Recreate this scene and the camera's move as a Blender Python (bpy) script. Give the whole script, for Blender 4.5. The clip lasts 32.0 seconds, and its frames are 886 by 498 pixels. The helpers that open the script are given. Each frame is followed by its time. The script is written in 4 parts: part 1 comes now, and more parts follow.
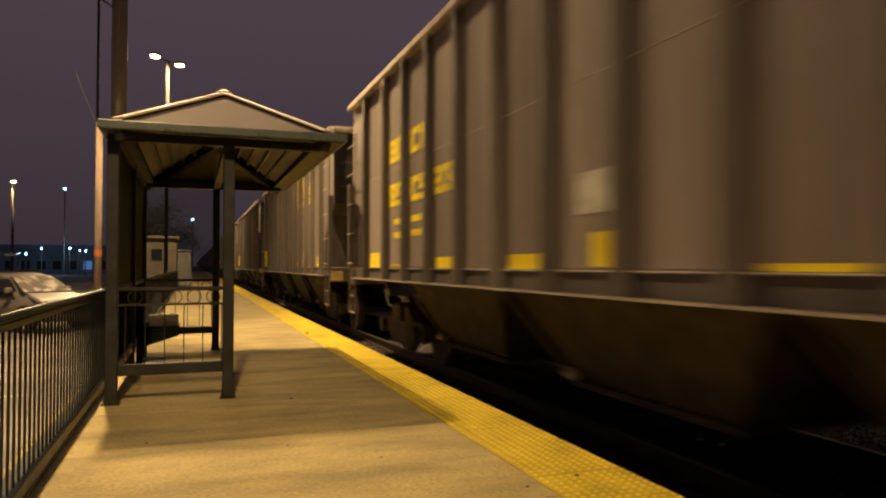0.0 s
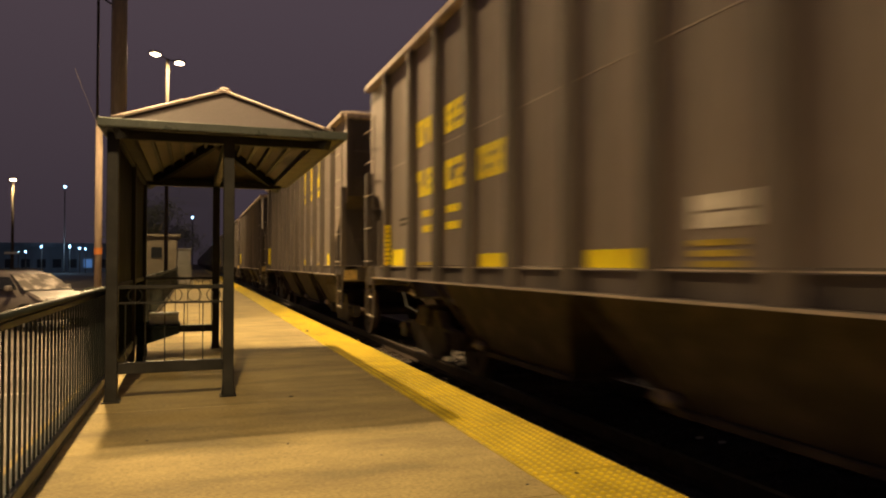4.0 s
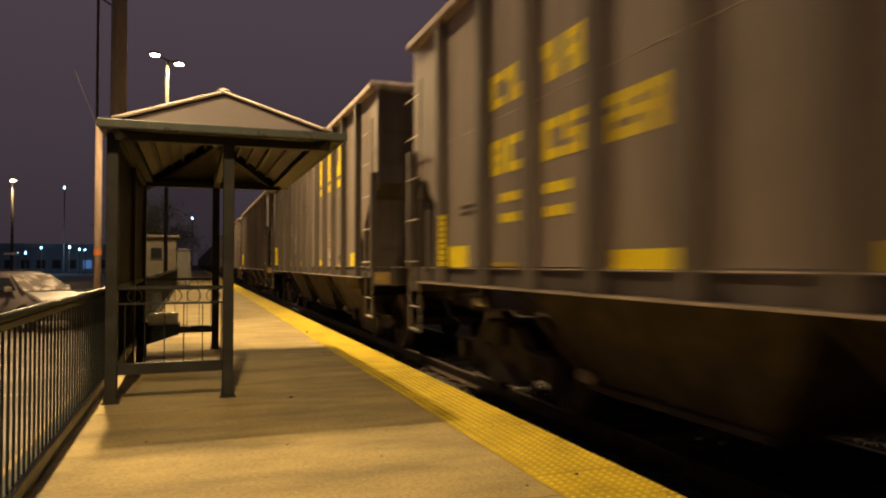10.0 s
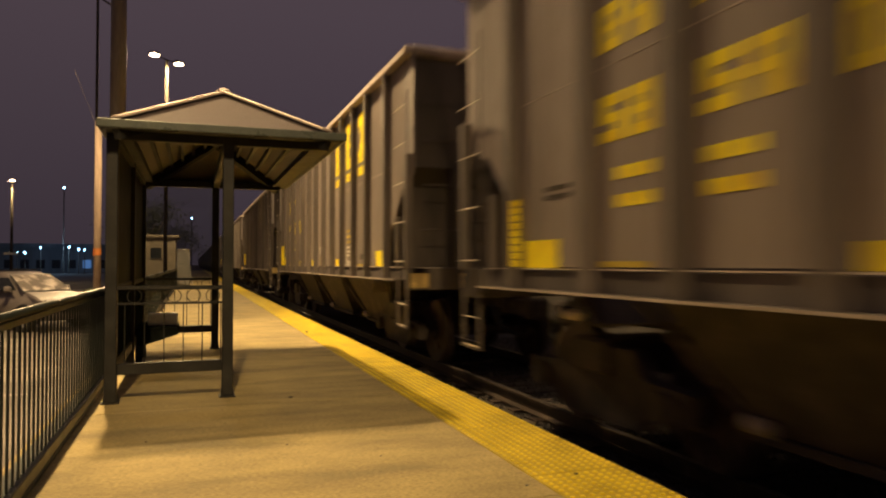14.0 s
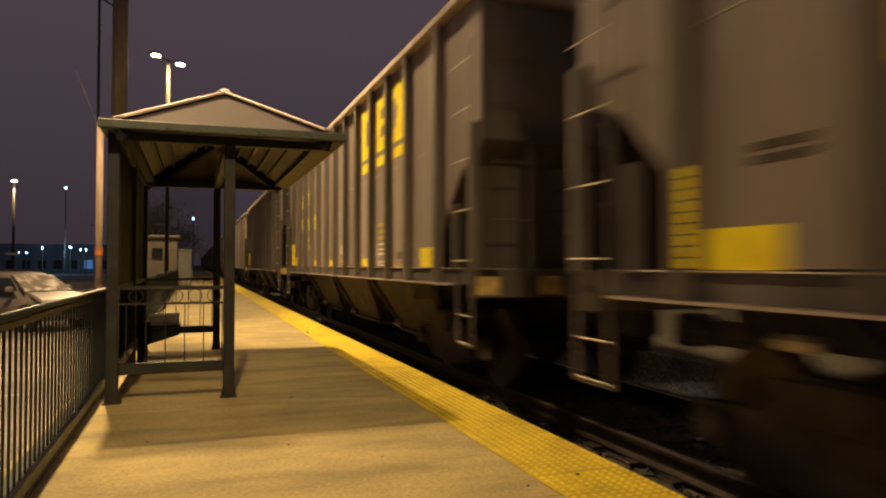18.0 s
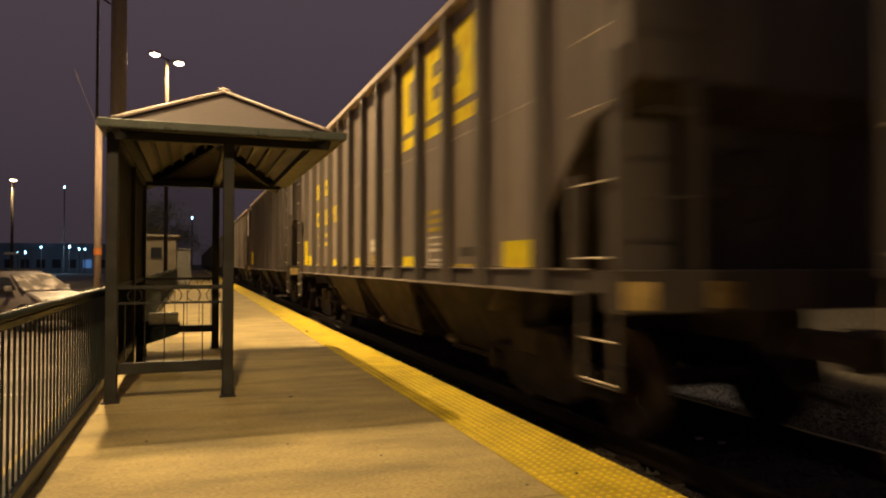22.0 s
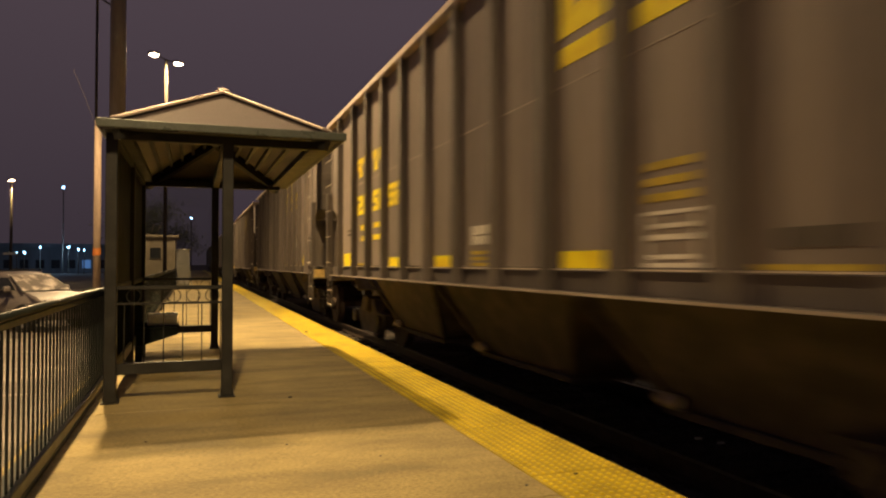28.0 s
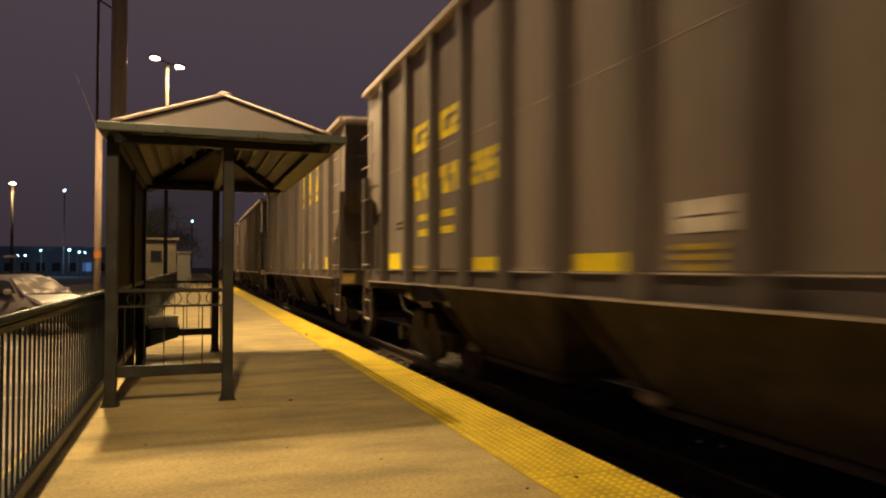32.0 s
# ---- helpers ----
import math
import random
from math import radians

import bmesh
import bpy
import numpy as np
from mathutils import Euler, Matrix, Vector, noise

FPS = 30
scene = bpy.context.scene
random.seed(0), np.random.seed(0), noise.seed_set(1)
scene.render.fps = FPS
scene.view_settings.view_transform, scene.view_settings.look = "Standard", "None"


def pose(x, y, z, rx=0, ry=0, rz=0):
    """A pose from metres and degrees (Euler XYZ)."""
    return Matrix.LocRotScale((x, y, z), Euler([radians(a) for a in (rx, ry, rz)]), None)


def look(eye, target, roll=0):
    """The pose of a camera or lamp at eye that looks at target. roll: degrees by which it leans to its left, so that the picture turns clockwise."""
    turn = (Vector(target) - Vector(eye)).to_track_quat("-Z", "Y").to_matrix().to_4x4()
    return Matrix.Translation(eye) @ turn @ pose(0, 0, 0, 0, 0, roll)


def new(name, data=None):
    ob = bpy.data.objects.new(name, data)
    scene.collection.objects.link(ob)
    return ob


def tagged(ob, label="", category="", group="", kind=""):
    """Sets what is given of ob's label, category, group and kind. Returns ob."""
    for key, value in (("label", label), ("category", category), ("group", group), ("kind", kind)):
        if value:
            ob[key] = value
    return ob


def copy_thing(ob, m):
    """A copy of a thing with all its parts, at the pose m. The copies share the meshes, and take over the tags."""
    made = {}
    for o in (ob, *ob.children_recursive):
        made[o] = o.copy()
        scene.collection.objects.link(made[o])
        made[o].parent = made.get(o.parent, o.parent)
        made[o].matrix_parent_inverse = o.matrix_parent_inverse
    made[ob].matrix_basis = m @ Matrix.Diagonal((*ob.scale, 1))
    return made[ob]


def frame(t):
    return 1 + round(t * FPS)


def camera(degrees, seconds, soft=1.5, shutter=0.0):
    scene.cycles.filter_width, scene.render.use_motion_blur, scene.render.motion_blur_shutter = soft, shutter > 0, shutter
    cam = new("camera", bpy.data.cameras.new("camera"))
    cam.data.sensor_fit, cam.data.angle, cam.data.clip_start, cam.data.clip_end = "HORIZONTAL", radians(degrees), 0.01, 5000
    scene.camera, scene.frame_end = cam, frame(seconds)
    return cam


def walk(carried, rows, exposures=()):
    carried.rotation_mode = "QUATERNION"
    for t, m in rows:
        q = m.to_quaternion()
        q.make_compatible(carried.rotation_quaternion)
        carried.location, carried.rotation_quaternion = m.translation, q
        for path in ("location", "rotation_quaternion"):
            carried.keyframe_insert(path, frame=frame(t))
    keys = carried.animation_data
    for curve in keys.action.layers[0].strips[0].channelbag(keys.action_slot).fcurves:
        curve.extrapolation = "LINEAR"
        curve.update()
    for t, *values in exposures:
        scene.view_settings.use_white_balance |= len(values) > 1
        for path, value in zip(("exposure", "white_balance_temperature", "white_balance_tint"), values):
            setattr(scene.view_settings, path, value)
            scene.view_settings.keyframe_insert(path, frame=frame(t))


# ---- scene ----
# ---- camera ----
FOV = math.degrees(2 * math.atan(784 / 1233))
EYE = (0.0, 0.0, 1.24)
PAN, TILT = -19.72, 1.21          # aim: degrees right of the track, degrees up
UNIT = math.degrees(1 / 1233)
# small sway of the held camera: seconds, turn, tilt
SWAY = [(0, .7, 3.1), (.5, .7, 4.6), (1, .7, 4.7), (1.5, .7, 3.1), (2, .8, .6), (3, .7, -.4), (4.5, .7, 0), (6, .7, .8), (7, .7, .1),
        (8, .7, .7), (9, .0, .1), (10, .2, 1.3), (11, .7, 1.5), (12, .1, .2), (13, .5, 0), (14, -.4, 1.1), (15.5, -.2, .8), (17, .3, .1),
        (18, 1.8, 1.6), (19, 1.6, 3.8), (20, .5, 3), (21, -.7, 1.6), (22, .1, .4), (23, .4, 1.4), (24, .6, 3.1), (25, 1.6, 6),
        (25.5, 1.8, 7.4), (26.5, .3, 4.5), (27.5, -1, 1.6), (28, -1.1, 1), (28.5, -.8, 1.7), (29, .1, 4.5), (29.5, .6, 6), (30, -.4, 6.7),
        (30.5, -1.5, 5.6), (31, -1.6, 5), (31.5, -.9, 5.9), (32, -.1, 6.1)]
cam = camera(FOV, 32.0, soft=2.1, shutter=0.42)
walk(cam, [(t, pose(*EYE, 90 + TILT + dv * UNIT, 0, PAN + du * UNIT)) for t, du, dv in SWAY],
     exposures=[(0, 0.38), (32, 0.38)])

# ---- night sky, lamps ----
world = bpy.data.worlds.new("night_sky")
scene.world = world
world.use_nodes = True
bg = world.node_tree.nodes["Background"]
WN, WK = world.node_tree.nodes, world.node_tree.links
sky_at, sky_split, sky_ramp = WN.new("ShaderNodeTexCoord"), WN.new("ShaderNodeSeparateXYZ"), WN.new("ShaderNodeValToRGB")
WK.new(sky_at.outputs["Generated"], sky_split.inputs[0])
WK.new(sky_split.outputs["Z"], sky_ramp.inputs["Fac"])
WK.new(sky_ramp.outputs["Color"], bg.inputs["Color"])
sky_ramp.color_ramp.elements[0].position, sky_ramp.color_ramp.elements[0].color = 0.0, (0.030, 0.022, 0.029, 1)
sky_ramp.color_ramp.elements[1].position, sky_ramp.color_ramp.elements[1].color = 0.34, (0.054, 0.0385, 0.0475, 1)
bg.inputs["Strength"].default_value = 1.0
SODIUM = (1.0, 0.675, 0.32)
COOL = (0.35, 0.65, 1.0)


def lamp(x, y, z, watts, colour=SODIUM, size=0.15):
    d = bpy.data.lights.new("lamp_light", "POINT")
    d.energy, d.color, d.shadow_soft_size = watts, colour, size
    new("lamp_light", d).location = (x, y, z)


POLE = (-1.26, 13.4, 14.0)        # tall platform lamp: x, y, height of its heads
TWIN = (-1.36, 39.0, 12.0)        # the next one along the platform
REAR = (-1.26, -10.0, 14.0)       # the one before it, behind the camera


def lamp_pair(x, y, z, watts, way, spread, blend, aim=None):
    """Two cut-off heads on one pole, shining downwards or tilted towards a place."""
    for d in (-1, 1):
        head = bpy.data.lights.new("lamp_light", "SPOT")
        head.energy, head.color, head.shadow_soft_size = watts, SODIUM, 0.15
        head.spot_size, head.spot_blend = radians(spread), blend
        at = (x + d * way[0], y + d * way[1], z)
        new("lamp_light", head).matrix_basis = look(at, aim) if aim else pose(*at)


lamp_pair(POLE[0] - .35, POLE[1], POLE[2] - .22, 8000, (0, .65), 118, 1.0)
lamp_pair(REAR[0] - .35, REAR[1], REAR[2] - .22, 6000, (0, .65), 46, 1.0, (-3.0, 5.0, 0))
lamp_pair(TWIN[0], TWIN[1], TWIN[2] - .3, 3400, (.57, .65), 172, .15)
yard = bpy.data.lights.new("lamp_light", "SPOT")       # unseen hooded lamp, added beyond the track to light a patch of gravel
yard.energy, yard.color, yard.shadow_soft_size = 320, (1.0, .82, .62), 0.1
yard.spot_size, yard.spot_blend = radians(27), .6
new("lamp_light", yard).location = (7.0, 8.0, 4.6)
lamp(-16.0, 75.0, 8.5, 4000)
lamp(-24.0, 148.0, 4.2, 900, COOL)


# ---- materials ----
def mat(name, base, rough=0.6, metal=0.0, var=0.25, scale=3.0, fine=40.0, bump=0.15, streak=False, spec=.5, grain=.35, across=False, second=None, spread=(0.45, 0.7), coat=0.0, island=0.0):
    """Base colour broken up by broad stains and fine grain, with fine relief."""
    m = bpy.data.materials.new(name)
    m.use_nodes = True
    nt = m.node_tree
    N, K = nt.nodes, nt.links
    b = N["Principled BSDF"]
    b.inputs["Metallic"].default_value = metal
    b.inputs["Specular IOR Level"].default_value = spec
    b.inputs["Coat Weight"].default_value = coat
    tc = N.new("ShaderNodeTexCoord")
    mp = N.new("ShaderNodeMapping")
    K.new(tc.outputs["Object"], mp.inputs["Vector"])
    info = N.new("ShaderNodeObjectInfo")
    off = N.new("ShaderNodeVectorMath")
    off.operation = "SCALE"
    off.inputs[0].default_value = (17.0, 31.0, 11.0)
    K.new(info.outputs["Random"], off.inputs["Scale"])
    K.new(off.outputs[0], mp.inputs["Location"])
    if across:
        mp.inputs["Scale"].default_value = (.5, 1.3, 1)
    if streak:
        mp.inputs["Scale"].default_value = (1, 1, 0.12)
    n1, n2 = N.new("ShaderNodeTexNoise"), N.new("ShaderNodeTexNoise")
    n1.inputs["Scale"].default_value, n1.inputs["Detail"].default_value = scale, 6
    n2.inputs["Scale"].default_value, n2.inputs["Detail"].default_value = fine, 4
    for n in (n1, n2):
        K.new(mp.outputs[0], n.inputs["Vector"])
    r1 = N.new("ShaderNodeValToRGB")
    r1.color_ramp.elements[0].position, r1.color_ramp.elements[1].position = spread
    dark = [c * (1 - var) for c in base]
    light = second or [min(1, c * (1 + var)) for c in base]
    r1.color_ramp.elements[0].color, r1.color_ramp.elements[1].color = (*dark, 1), (*light, 1)
    K.new(n1.outputs["Fac"], r1.inputs["Fac"])
    mx = N.new("ShaderNodeMix")
    mx.data_type, mx.blend_type = "RGBA", "OVERLAY"
    mx.inputs["Factor"].default_value = grain
    K.new(r1.outputs["Color"], mx.inputs["A"])
    K.new(n2.outputs["Fac"], mx.inputs["B"])
    last = mx.outputs["Result"]
    if island:
        hs = N.new("ShaderNodeHueSaturation")
        mr = N.new("ShaderNodeMapRange")
        mr.inputs["To Min"].default_value, mr.inputs["To Max"].default_value = 1 - island, 1 + island
        K.new(info.outputs["Random"], mr.inputs["Value"])
        K.new(mr.outputs[0], hs.inputs["Value"])
        K.new(last, hs.inputs["Color"])
        last = hs.outputs["Color"]
    K.new(last, b.inputs["Base Color"])
    rr = N.new("ShaderNodeMapRange")
    rr.inputs["To Min"].default_value, rr.inputs["To Max"].default_value = max(0.03, rough - 0.12), min(1, rough + 0.12)
    K.new(n1.outputs["Fac"], rr.inputs["Value"])
    K.new(rr.outputs[0], b.inputs["Roughness"])
    if bump:
        bp = N.new("ShaderNodeBump")
        bp.inputs["Strength"].default_value, bp.inputs["Distance"].default_value = bump, 0.01
        K.new(n2.outputs["Fac"], bp.inputs["Height"])
        K.new(bp.outputs[0], b.inputs["Normal"])
    return m


def glow(name, colour, strength):
    m = bpy.data.materials.new(name)
    m.use_nodes = True
    b = m.node_tree.nodes["Principled BSDF"]
    b.inputs["Base Color"].default_value = (*colour, 1)
    b.inputs["Emission Color"].default_value = (*colour, 1)
    b.inputs["Emission Strength"].default_value = strength
    return m


def glass(name, tint, rough=0.05):
    m = bpy.data.materials.new(name)
    m.use_nodes = True
    N, K = m.node_tree.nodes, m.node_tree.links
    N.remove(N["Principled BSDF"])
    t, g, mx = N.new("ShaderNodeBsdfTransparent"), N.new("ShaderNodeBsdfGlossy"), N.new("ShaderNodeMixShader")
    t.inputs["Color"].default_value = (*tint, 1)
    g.inputs["Roughness"].default_value = rough
    lw = N.new("ShaderNodeFresnel")
    lw.inputs["IOR"].default_value = 1.45
    K.new(lw.outputs[0], mx.inputs["Fac"])
    K.new(t.outputs[0], mx.inputs[1])
    K.new(g.outputs[0], mx.inputs[2])
    K.new(mx.outputs[0], N["Material Output"].inputs["Surface"])
    return m


CONCRETE = mat("platform_concrete", (0.285, 0.225, 0.094), .85, grain=.85, var=.34, scale=2.6, fine=75, bump=.45, spread=(.3, .7), across=True)
TACTILE = mat("tactile_yellow", (0.60, 0.46, 0.008), .5, var=.2, scale=2.5, fine=60, bump=.1, spread=(.3, .6))
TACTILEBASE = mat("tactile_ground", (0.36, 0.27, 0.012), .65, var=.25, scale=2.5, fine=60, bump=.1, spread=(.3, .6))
EDGE = mat("edge_concrete", (0.22, 0.195, 0.16), .9, var=.3, scale=3, bump=.4)
ASPHALT = mat("asphalt", (0.19, 0.168, 0.145), .85, var=.3, scale=.6, fine=90, bump=.5)
DIRT = mat("ground_dirt", (0.07, 0.062, 0.05), .95, var=.35, scale=.3, fine=12, bump=.4)
STONE = mat("ballast_stone", (0.085, 0.075, 0.065), .9, var=.4, scale=9, fine=60, bump=.3, island=.3)
RAILSTEEL = mat("rail_steel", (0.06, 0.043, 0.032), .5, .5, var=.35, scale=5, streak=False)
RAILTOP = mat("rail_polished", (0.22, 0.2, 0.18), .42, 1.0, var=.1)
TIE = mat("tie_wood", (0.07, 0.055, 0.045), .9, var=.3, scale=5, bump=.5)
GREEN = mat("green_powder_coat", (0.022, 0.022, 0.020), .5, 0, spec=.3, var=.25, scale=6, fine=80, bump=.04)
RAILGREEN = mat("fence_paint", (0.022, 0.030, 0.028), .4, .1, var=.25, scale=6, fine=80, bump=.04)
ROOFING = mat("roof_panel", (0.095, 0.074, 0.072), .92, 0, var=.08, scale=2, fine=60, bump=.05)
ROOFTRIM = mat("roof_trim", (0.66, 0.54, 0.47), .4, .1, var=.08, scale=4, bump=.03)
SOFFIT = mat("soffit_panel", (0.15, 0.128, 0.112), .6, var=.1, scale=2, bump=.05)
POLEPAINT = mat("pole_paint", (0.17, 0.148, 0.135), .5, .2, var=.2, scale=2, streak=True)
POLEFAR = mat("far_pole_tan", (0.028, 0.022, 0.017), .8, 0, spec=.2, var=.15, scale=2, streak=True)
WOODPOLE = mat("utility_pole_wood", (0.30, 0.225, 0.17), .85, var=.3, scale=6, fine=50, bump=.5, streak=True)
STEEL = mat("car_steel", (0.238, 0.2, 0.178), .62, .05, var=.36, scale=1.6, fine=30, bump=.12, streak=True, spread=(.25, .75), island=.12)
# same steel as STEEL, with shade on ribs and sills put into the colour
SHADEDSTEEL = mat("shaded_rib_steel", (0.125, 0.105, 0.092), .6, .05, var=.3, scale=2.2, fine=30, bump=.1, streak=True, island=.1)
# end walls lie in shade between cars; that darkness is in this colour
ENDSTEEL = mat("end_wall_shade", (0.11, 0.093, 0.08), .7, .05, var=.35, scale=2.2, fine=30, bump=.15, streak=True)
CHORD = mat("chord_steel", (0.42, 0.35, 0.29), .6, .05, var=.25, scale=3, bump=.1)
UNDER = mat("underframe_grime", (0.07, 0.056, 0.044), .85, .1, var=.4, scale=4, fine=30, bump=.3)
WHEEL = mat("wheel_steel", (0.11, 0.08, 0.06), .55, .6, var=.35, scale=6)
BRIGHT = mat("worn_grab_iron", (0.80, 0.70, 0.58), .5, .3, var=.3, scale=9)
YELLOW = mat("yellow_marking", (1.0, 0.69, 0.008), .6, var=.22, scale=5, fine=40, bump=.05, spread=(.25, .55))
YELLOWDIM = mat("faded_yellow_marking", (0.56, 0.42, 0.05), .7, var=.3, scale=6, fine=40, bump=.05)
WHITE = mat("white_marking", (0.8, 0.76, 0.68), .6, var=.2, scale=6, fine=40, bump=.05)
CREAM = mat("cream_plate", (0.58, 0.42, 0.15), .6, var=.25, scale=8)
SPRAY = mat("spray_paint", (0.88, 0.80, 0.69), .6, var=.3, scale=3, fine=18, bump=.03, spread=(.35, .6))
SPRAYBLUE = mat("spray_paint_faded", (0.58, 0.57, 0.51), .6, var=.4, scale=3, fine=18, bump=.03, spread=(.35, .6))
SPRAYFAINT = mat("spray_paint_thin", (0.36, 0.335, 0.31), .6, var=.4, scale=3, fine=18, bump=.03, spread=(.35, .6))
SPRAYDARK = mat("spray_paint_dark", (0.07, 0.062, 0.066), .6, var=.3, scale=3, fine=18, bump=.03)
CARPAINT = mat("car_silver", (0.17, 0.148, 0.14), .42, .2, var=.06, scale=2, bump=0, coat=.25)
TYRE = mat("tyre_rubber", (0.02, 0.02, 0.02), .85, var=.2, scale=8)
TRIMBLACK = mat("black_plastic", (0.02, 0.02, 0.022), .5, var=.2, scale=8)
DARKGLASS = mat("car_glass", (0.02, 0.022, 0.025), .06, 0, var=.05, scale=2, bump=0)
# reflections on the windscreen, put in as a pale blotchy colour
SCREEN = mat("windscreen_reflection", (0.42, 0.37, 0.33), .12, 0, var=.6, scale=3, bump=0)
STUCCO = mat("shed_wall", (0.17, 0.145, 0.11), .85, var=.12, scale=2, bump=.2)
DARKWALL = mat("warehouse_wall", (0.12, 0.14, 0.16), .8, var=.25, scale=.4, streak=True)
CABINET = mat("cabinet_grey", (0.30, 0.30, 0.29), .5, .2, var=.1, scale=4)
BARK = mat("bark", (0.10, 0.08, 0.06), .9, var=.3, scale=8, bump=.5)
BOXGREY = mat("box_grey", (0.78, 0.80, 0.84), .3, .0, var=.1, scale=6)
# lit copy of GREEN: light on the eaves put into its colour
GUTTER = mat("gutter_green_lit", (0.095, 0.110, 0.098), .3, .2, var=.05, scale=5, bump=0)
BENCH = mat("bench_coat", (0.014, 0.017, 0.015), .9, 0, spec=0, var=.3, scale=8)
LEAF = mat("leaf", (0.035, 0.045, 0.022), .7, var=.4, scale=3)
SHEETGLASS = mat("dark_screen", (0.012, 0.015, 0.013), .55, spec=.08, var=.3, scale=4, bump=0)
CLEARGLASS = glass("clear_glazing", (0.85, 0.86, 0.85))
LENS = glow("lamp_lens", (1.0, 0.70, 0.38), 40)
COOLLENS = glow("cool_lens", (0.30, 0.62, 1.0), 14)
BLUEWIN = glow("lit_window", (0.06, 0.14, 0.32), 0.6)
ORANGE = mat("orange_marker", (0.42, 0.14, 0.03), .5, var=.1)
PAINTLINE = mat("line_paint", (0.36, 0.33, 0.28), .7, var=.25, scale=8)


# ---- mesh helpers ----
def box(bm, x0, x1, y0, y1, z0, z1, bev=0.0):
    r = bmesh.ops.create_cube(bm, size=1.0, matrix=Matrix.Translation(((x0 + x1) / 2, (y0 + y1) / 2, (z0 + z1) / 2))
                              @ Matrix.Diagonal((abs(x1 - x0), abs(y1 - y0), abs(z1 - z0), 1)))
    if bev:
        es = list({e for v in r["verts"] for e in v.link_edges})
        bmesh.ops.bevel(bm, geom=es, offset=bev, segments=1, affect="EDGES")
    return bm


def tube(bm, p, q, r, n=8, r2=None):
    p, q = Vector(p), Vector(q)
    d = q - p
    m = Matrix.Translation((p + q) / 2) @ d.to_track_quat("Z", "Y").to_matrix().to_4x4()
    bmesh.ops.create_cone(bm, cap_ends=True, segments=n, radius1=r, radius2=r if r2 is None else r2, depth=d.length, matrix=m)
    return bm


def beam(bm, p, q, w, h, bev=0.0):
    """A square bar from p to q: w wide, h deep."""
    p, q = Vector(p), Vector(q)
    d = q - p
    m = Matrix.Translation((p + q) / 2) @ d.to_track_quat("Z", "Y").to_matrix().to_4x4() @ Matrix.Diagonal((w, h, d.length, 1))
    r = bmesh.ops.create_cube(bm, size=1.0, matrix=m)
    if bev:
        es = list({e for v in r["verts"] for e in v.link_edges})
        bmesh.ops.bevel(bm, geom=es, offset=bev, segments=1, affect="EDGES")
    return bm


def prism(bm, pts, lift):
    """A flat outline, pushed along the vector lift."""
    lo = [bm.verts.new(p) for p in pts]
    hi = [bm.verts.new(Vector(p) + Vector(lift)) for p in pts]
    n = len(pts)
    fs = [bm.faces.new(lo[::-1]), bm.faces.new(hi)] + [bm.faces.new((lo[i], lo[(i + 1) % n], hi[(i + 1) % n], hi[i])) for i in range(n)]
    bmesh.ops.recalc_face_normals(bm, faces=fs)
    return bm


def hoop(bm, c, R, r, n=20, k=6):
    """A ring standing across the track, round its centre c."""
    rows = [[bm.verts.new((c[0] + (R + r * math.cos(b)) * math.cos(a), c[1] + r * math.sin(b), c[2] + (R + r * math.cos(b)) * math.sin(a)))
             for b in [j * 2 * math.pi / k for j in range(k)]] for a in [i * 2 * math.pi / n for i in range(n)]]
    for i in range(n):
        for j in range(k):
            bm.faces.new((rows[i][j], rows[(i + 1) % n][j], rows[(i + 1) % n][(j + 1) % k], rows[i][(j + 1) % k]))
    return bm


def mesh_of(name, bm, material, smooth=False):
    me = bpy.data.meshes.new(name)
    bmesh.ops.recalc_face_normals(bm, faces=bm.faces[:])
    bm.to_mesh(me)
    bm.free()
    me.materials.append(material)
    if smooth:
        for p in me.polygons:
            p.use_smooth = True
    return me


def part(name, bm, material, parent, label="", smooth=False):
    ob = new(name, mesh_of(name, bm, material, smooth))
    ob.parent = parent
    if label:
        ob["label"] = label
    return ob


def piece(name, me, parent, x=0, y=0, z=0):
    ob = new(name, me)
    ob.parent, ob.location = parent, (x, y, z)
    return ob


def thing(name, label, category, x=0, y=0, z=0, rz=0, group="", kind=""):
    ob = tagged(new(name), label, category, group, kind)
    ob.matrix_basis = pose(x, y, z, 0, 0, rz)
    return ob


def solid(name, bm, material, label, category, kind="", smooth=False):
    return tagged(new(name, mesh_of(name, bm, material, smooth)), label, category, "", kind)


B = bmesh.new

# ---- ground, track, platform ----
bm = B()
bmesh.ops.create_grid(bm, x_segments=60, y_segments=60, size=1500, matrix=Matrix.Translation((0, 300, -0.62)))
solid("ground", bm, DIRT, "dark bare ground beside the railway at night", "ground", "structure")
LOTZ = -0.60
solid("road", box(B(), -60, -1.12, -30, 58, LOTZ - .2, LOTZ), ASPHALT, "worn asphalt of a station car park", "car park", "structure")

# the slab and its joints
PX0, PX1 = -1.08, 2.5
slab = tagged(new("pavement"), "pale broom-finished concrete station platform", "platform", "", "structure")
part("slab_base", box(B(), PX0, PX1 - .1, -20, 150, -.62, -.10), EDGE, slab)
jm = {}
y = -18.0
while y < 150:
    n = 3.05 if y < 60 else 15.0
    if n not in jm:
        jm[n] = mesh_of("concrete_panel", box(B(), PX0, 1.872, 0.006, n - .006, -.102, 0, .004), CONCRETE)
    piece("concrete_panel", jm[n], slab, 0, y, 0)
    y += n
part("edge_coping", box(B(), 2.478, PX1 + .02, -20, 150, -.28, -.012, .012), EDGE, slab, "chipped concrete platform edge")


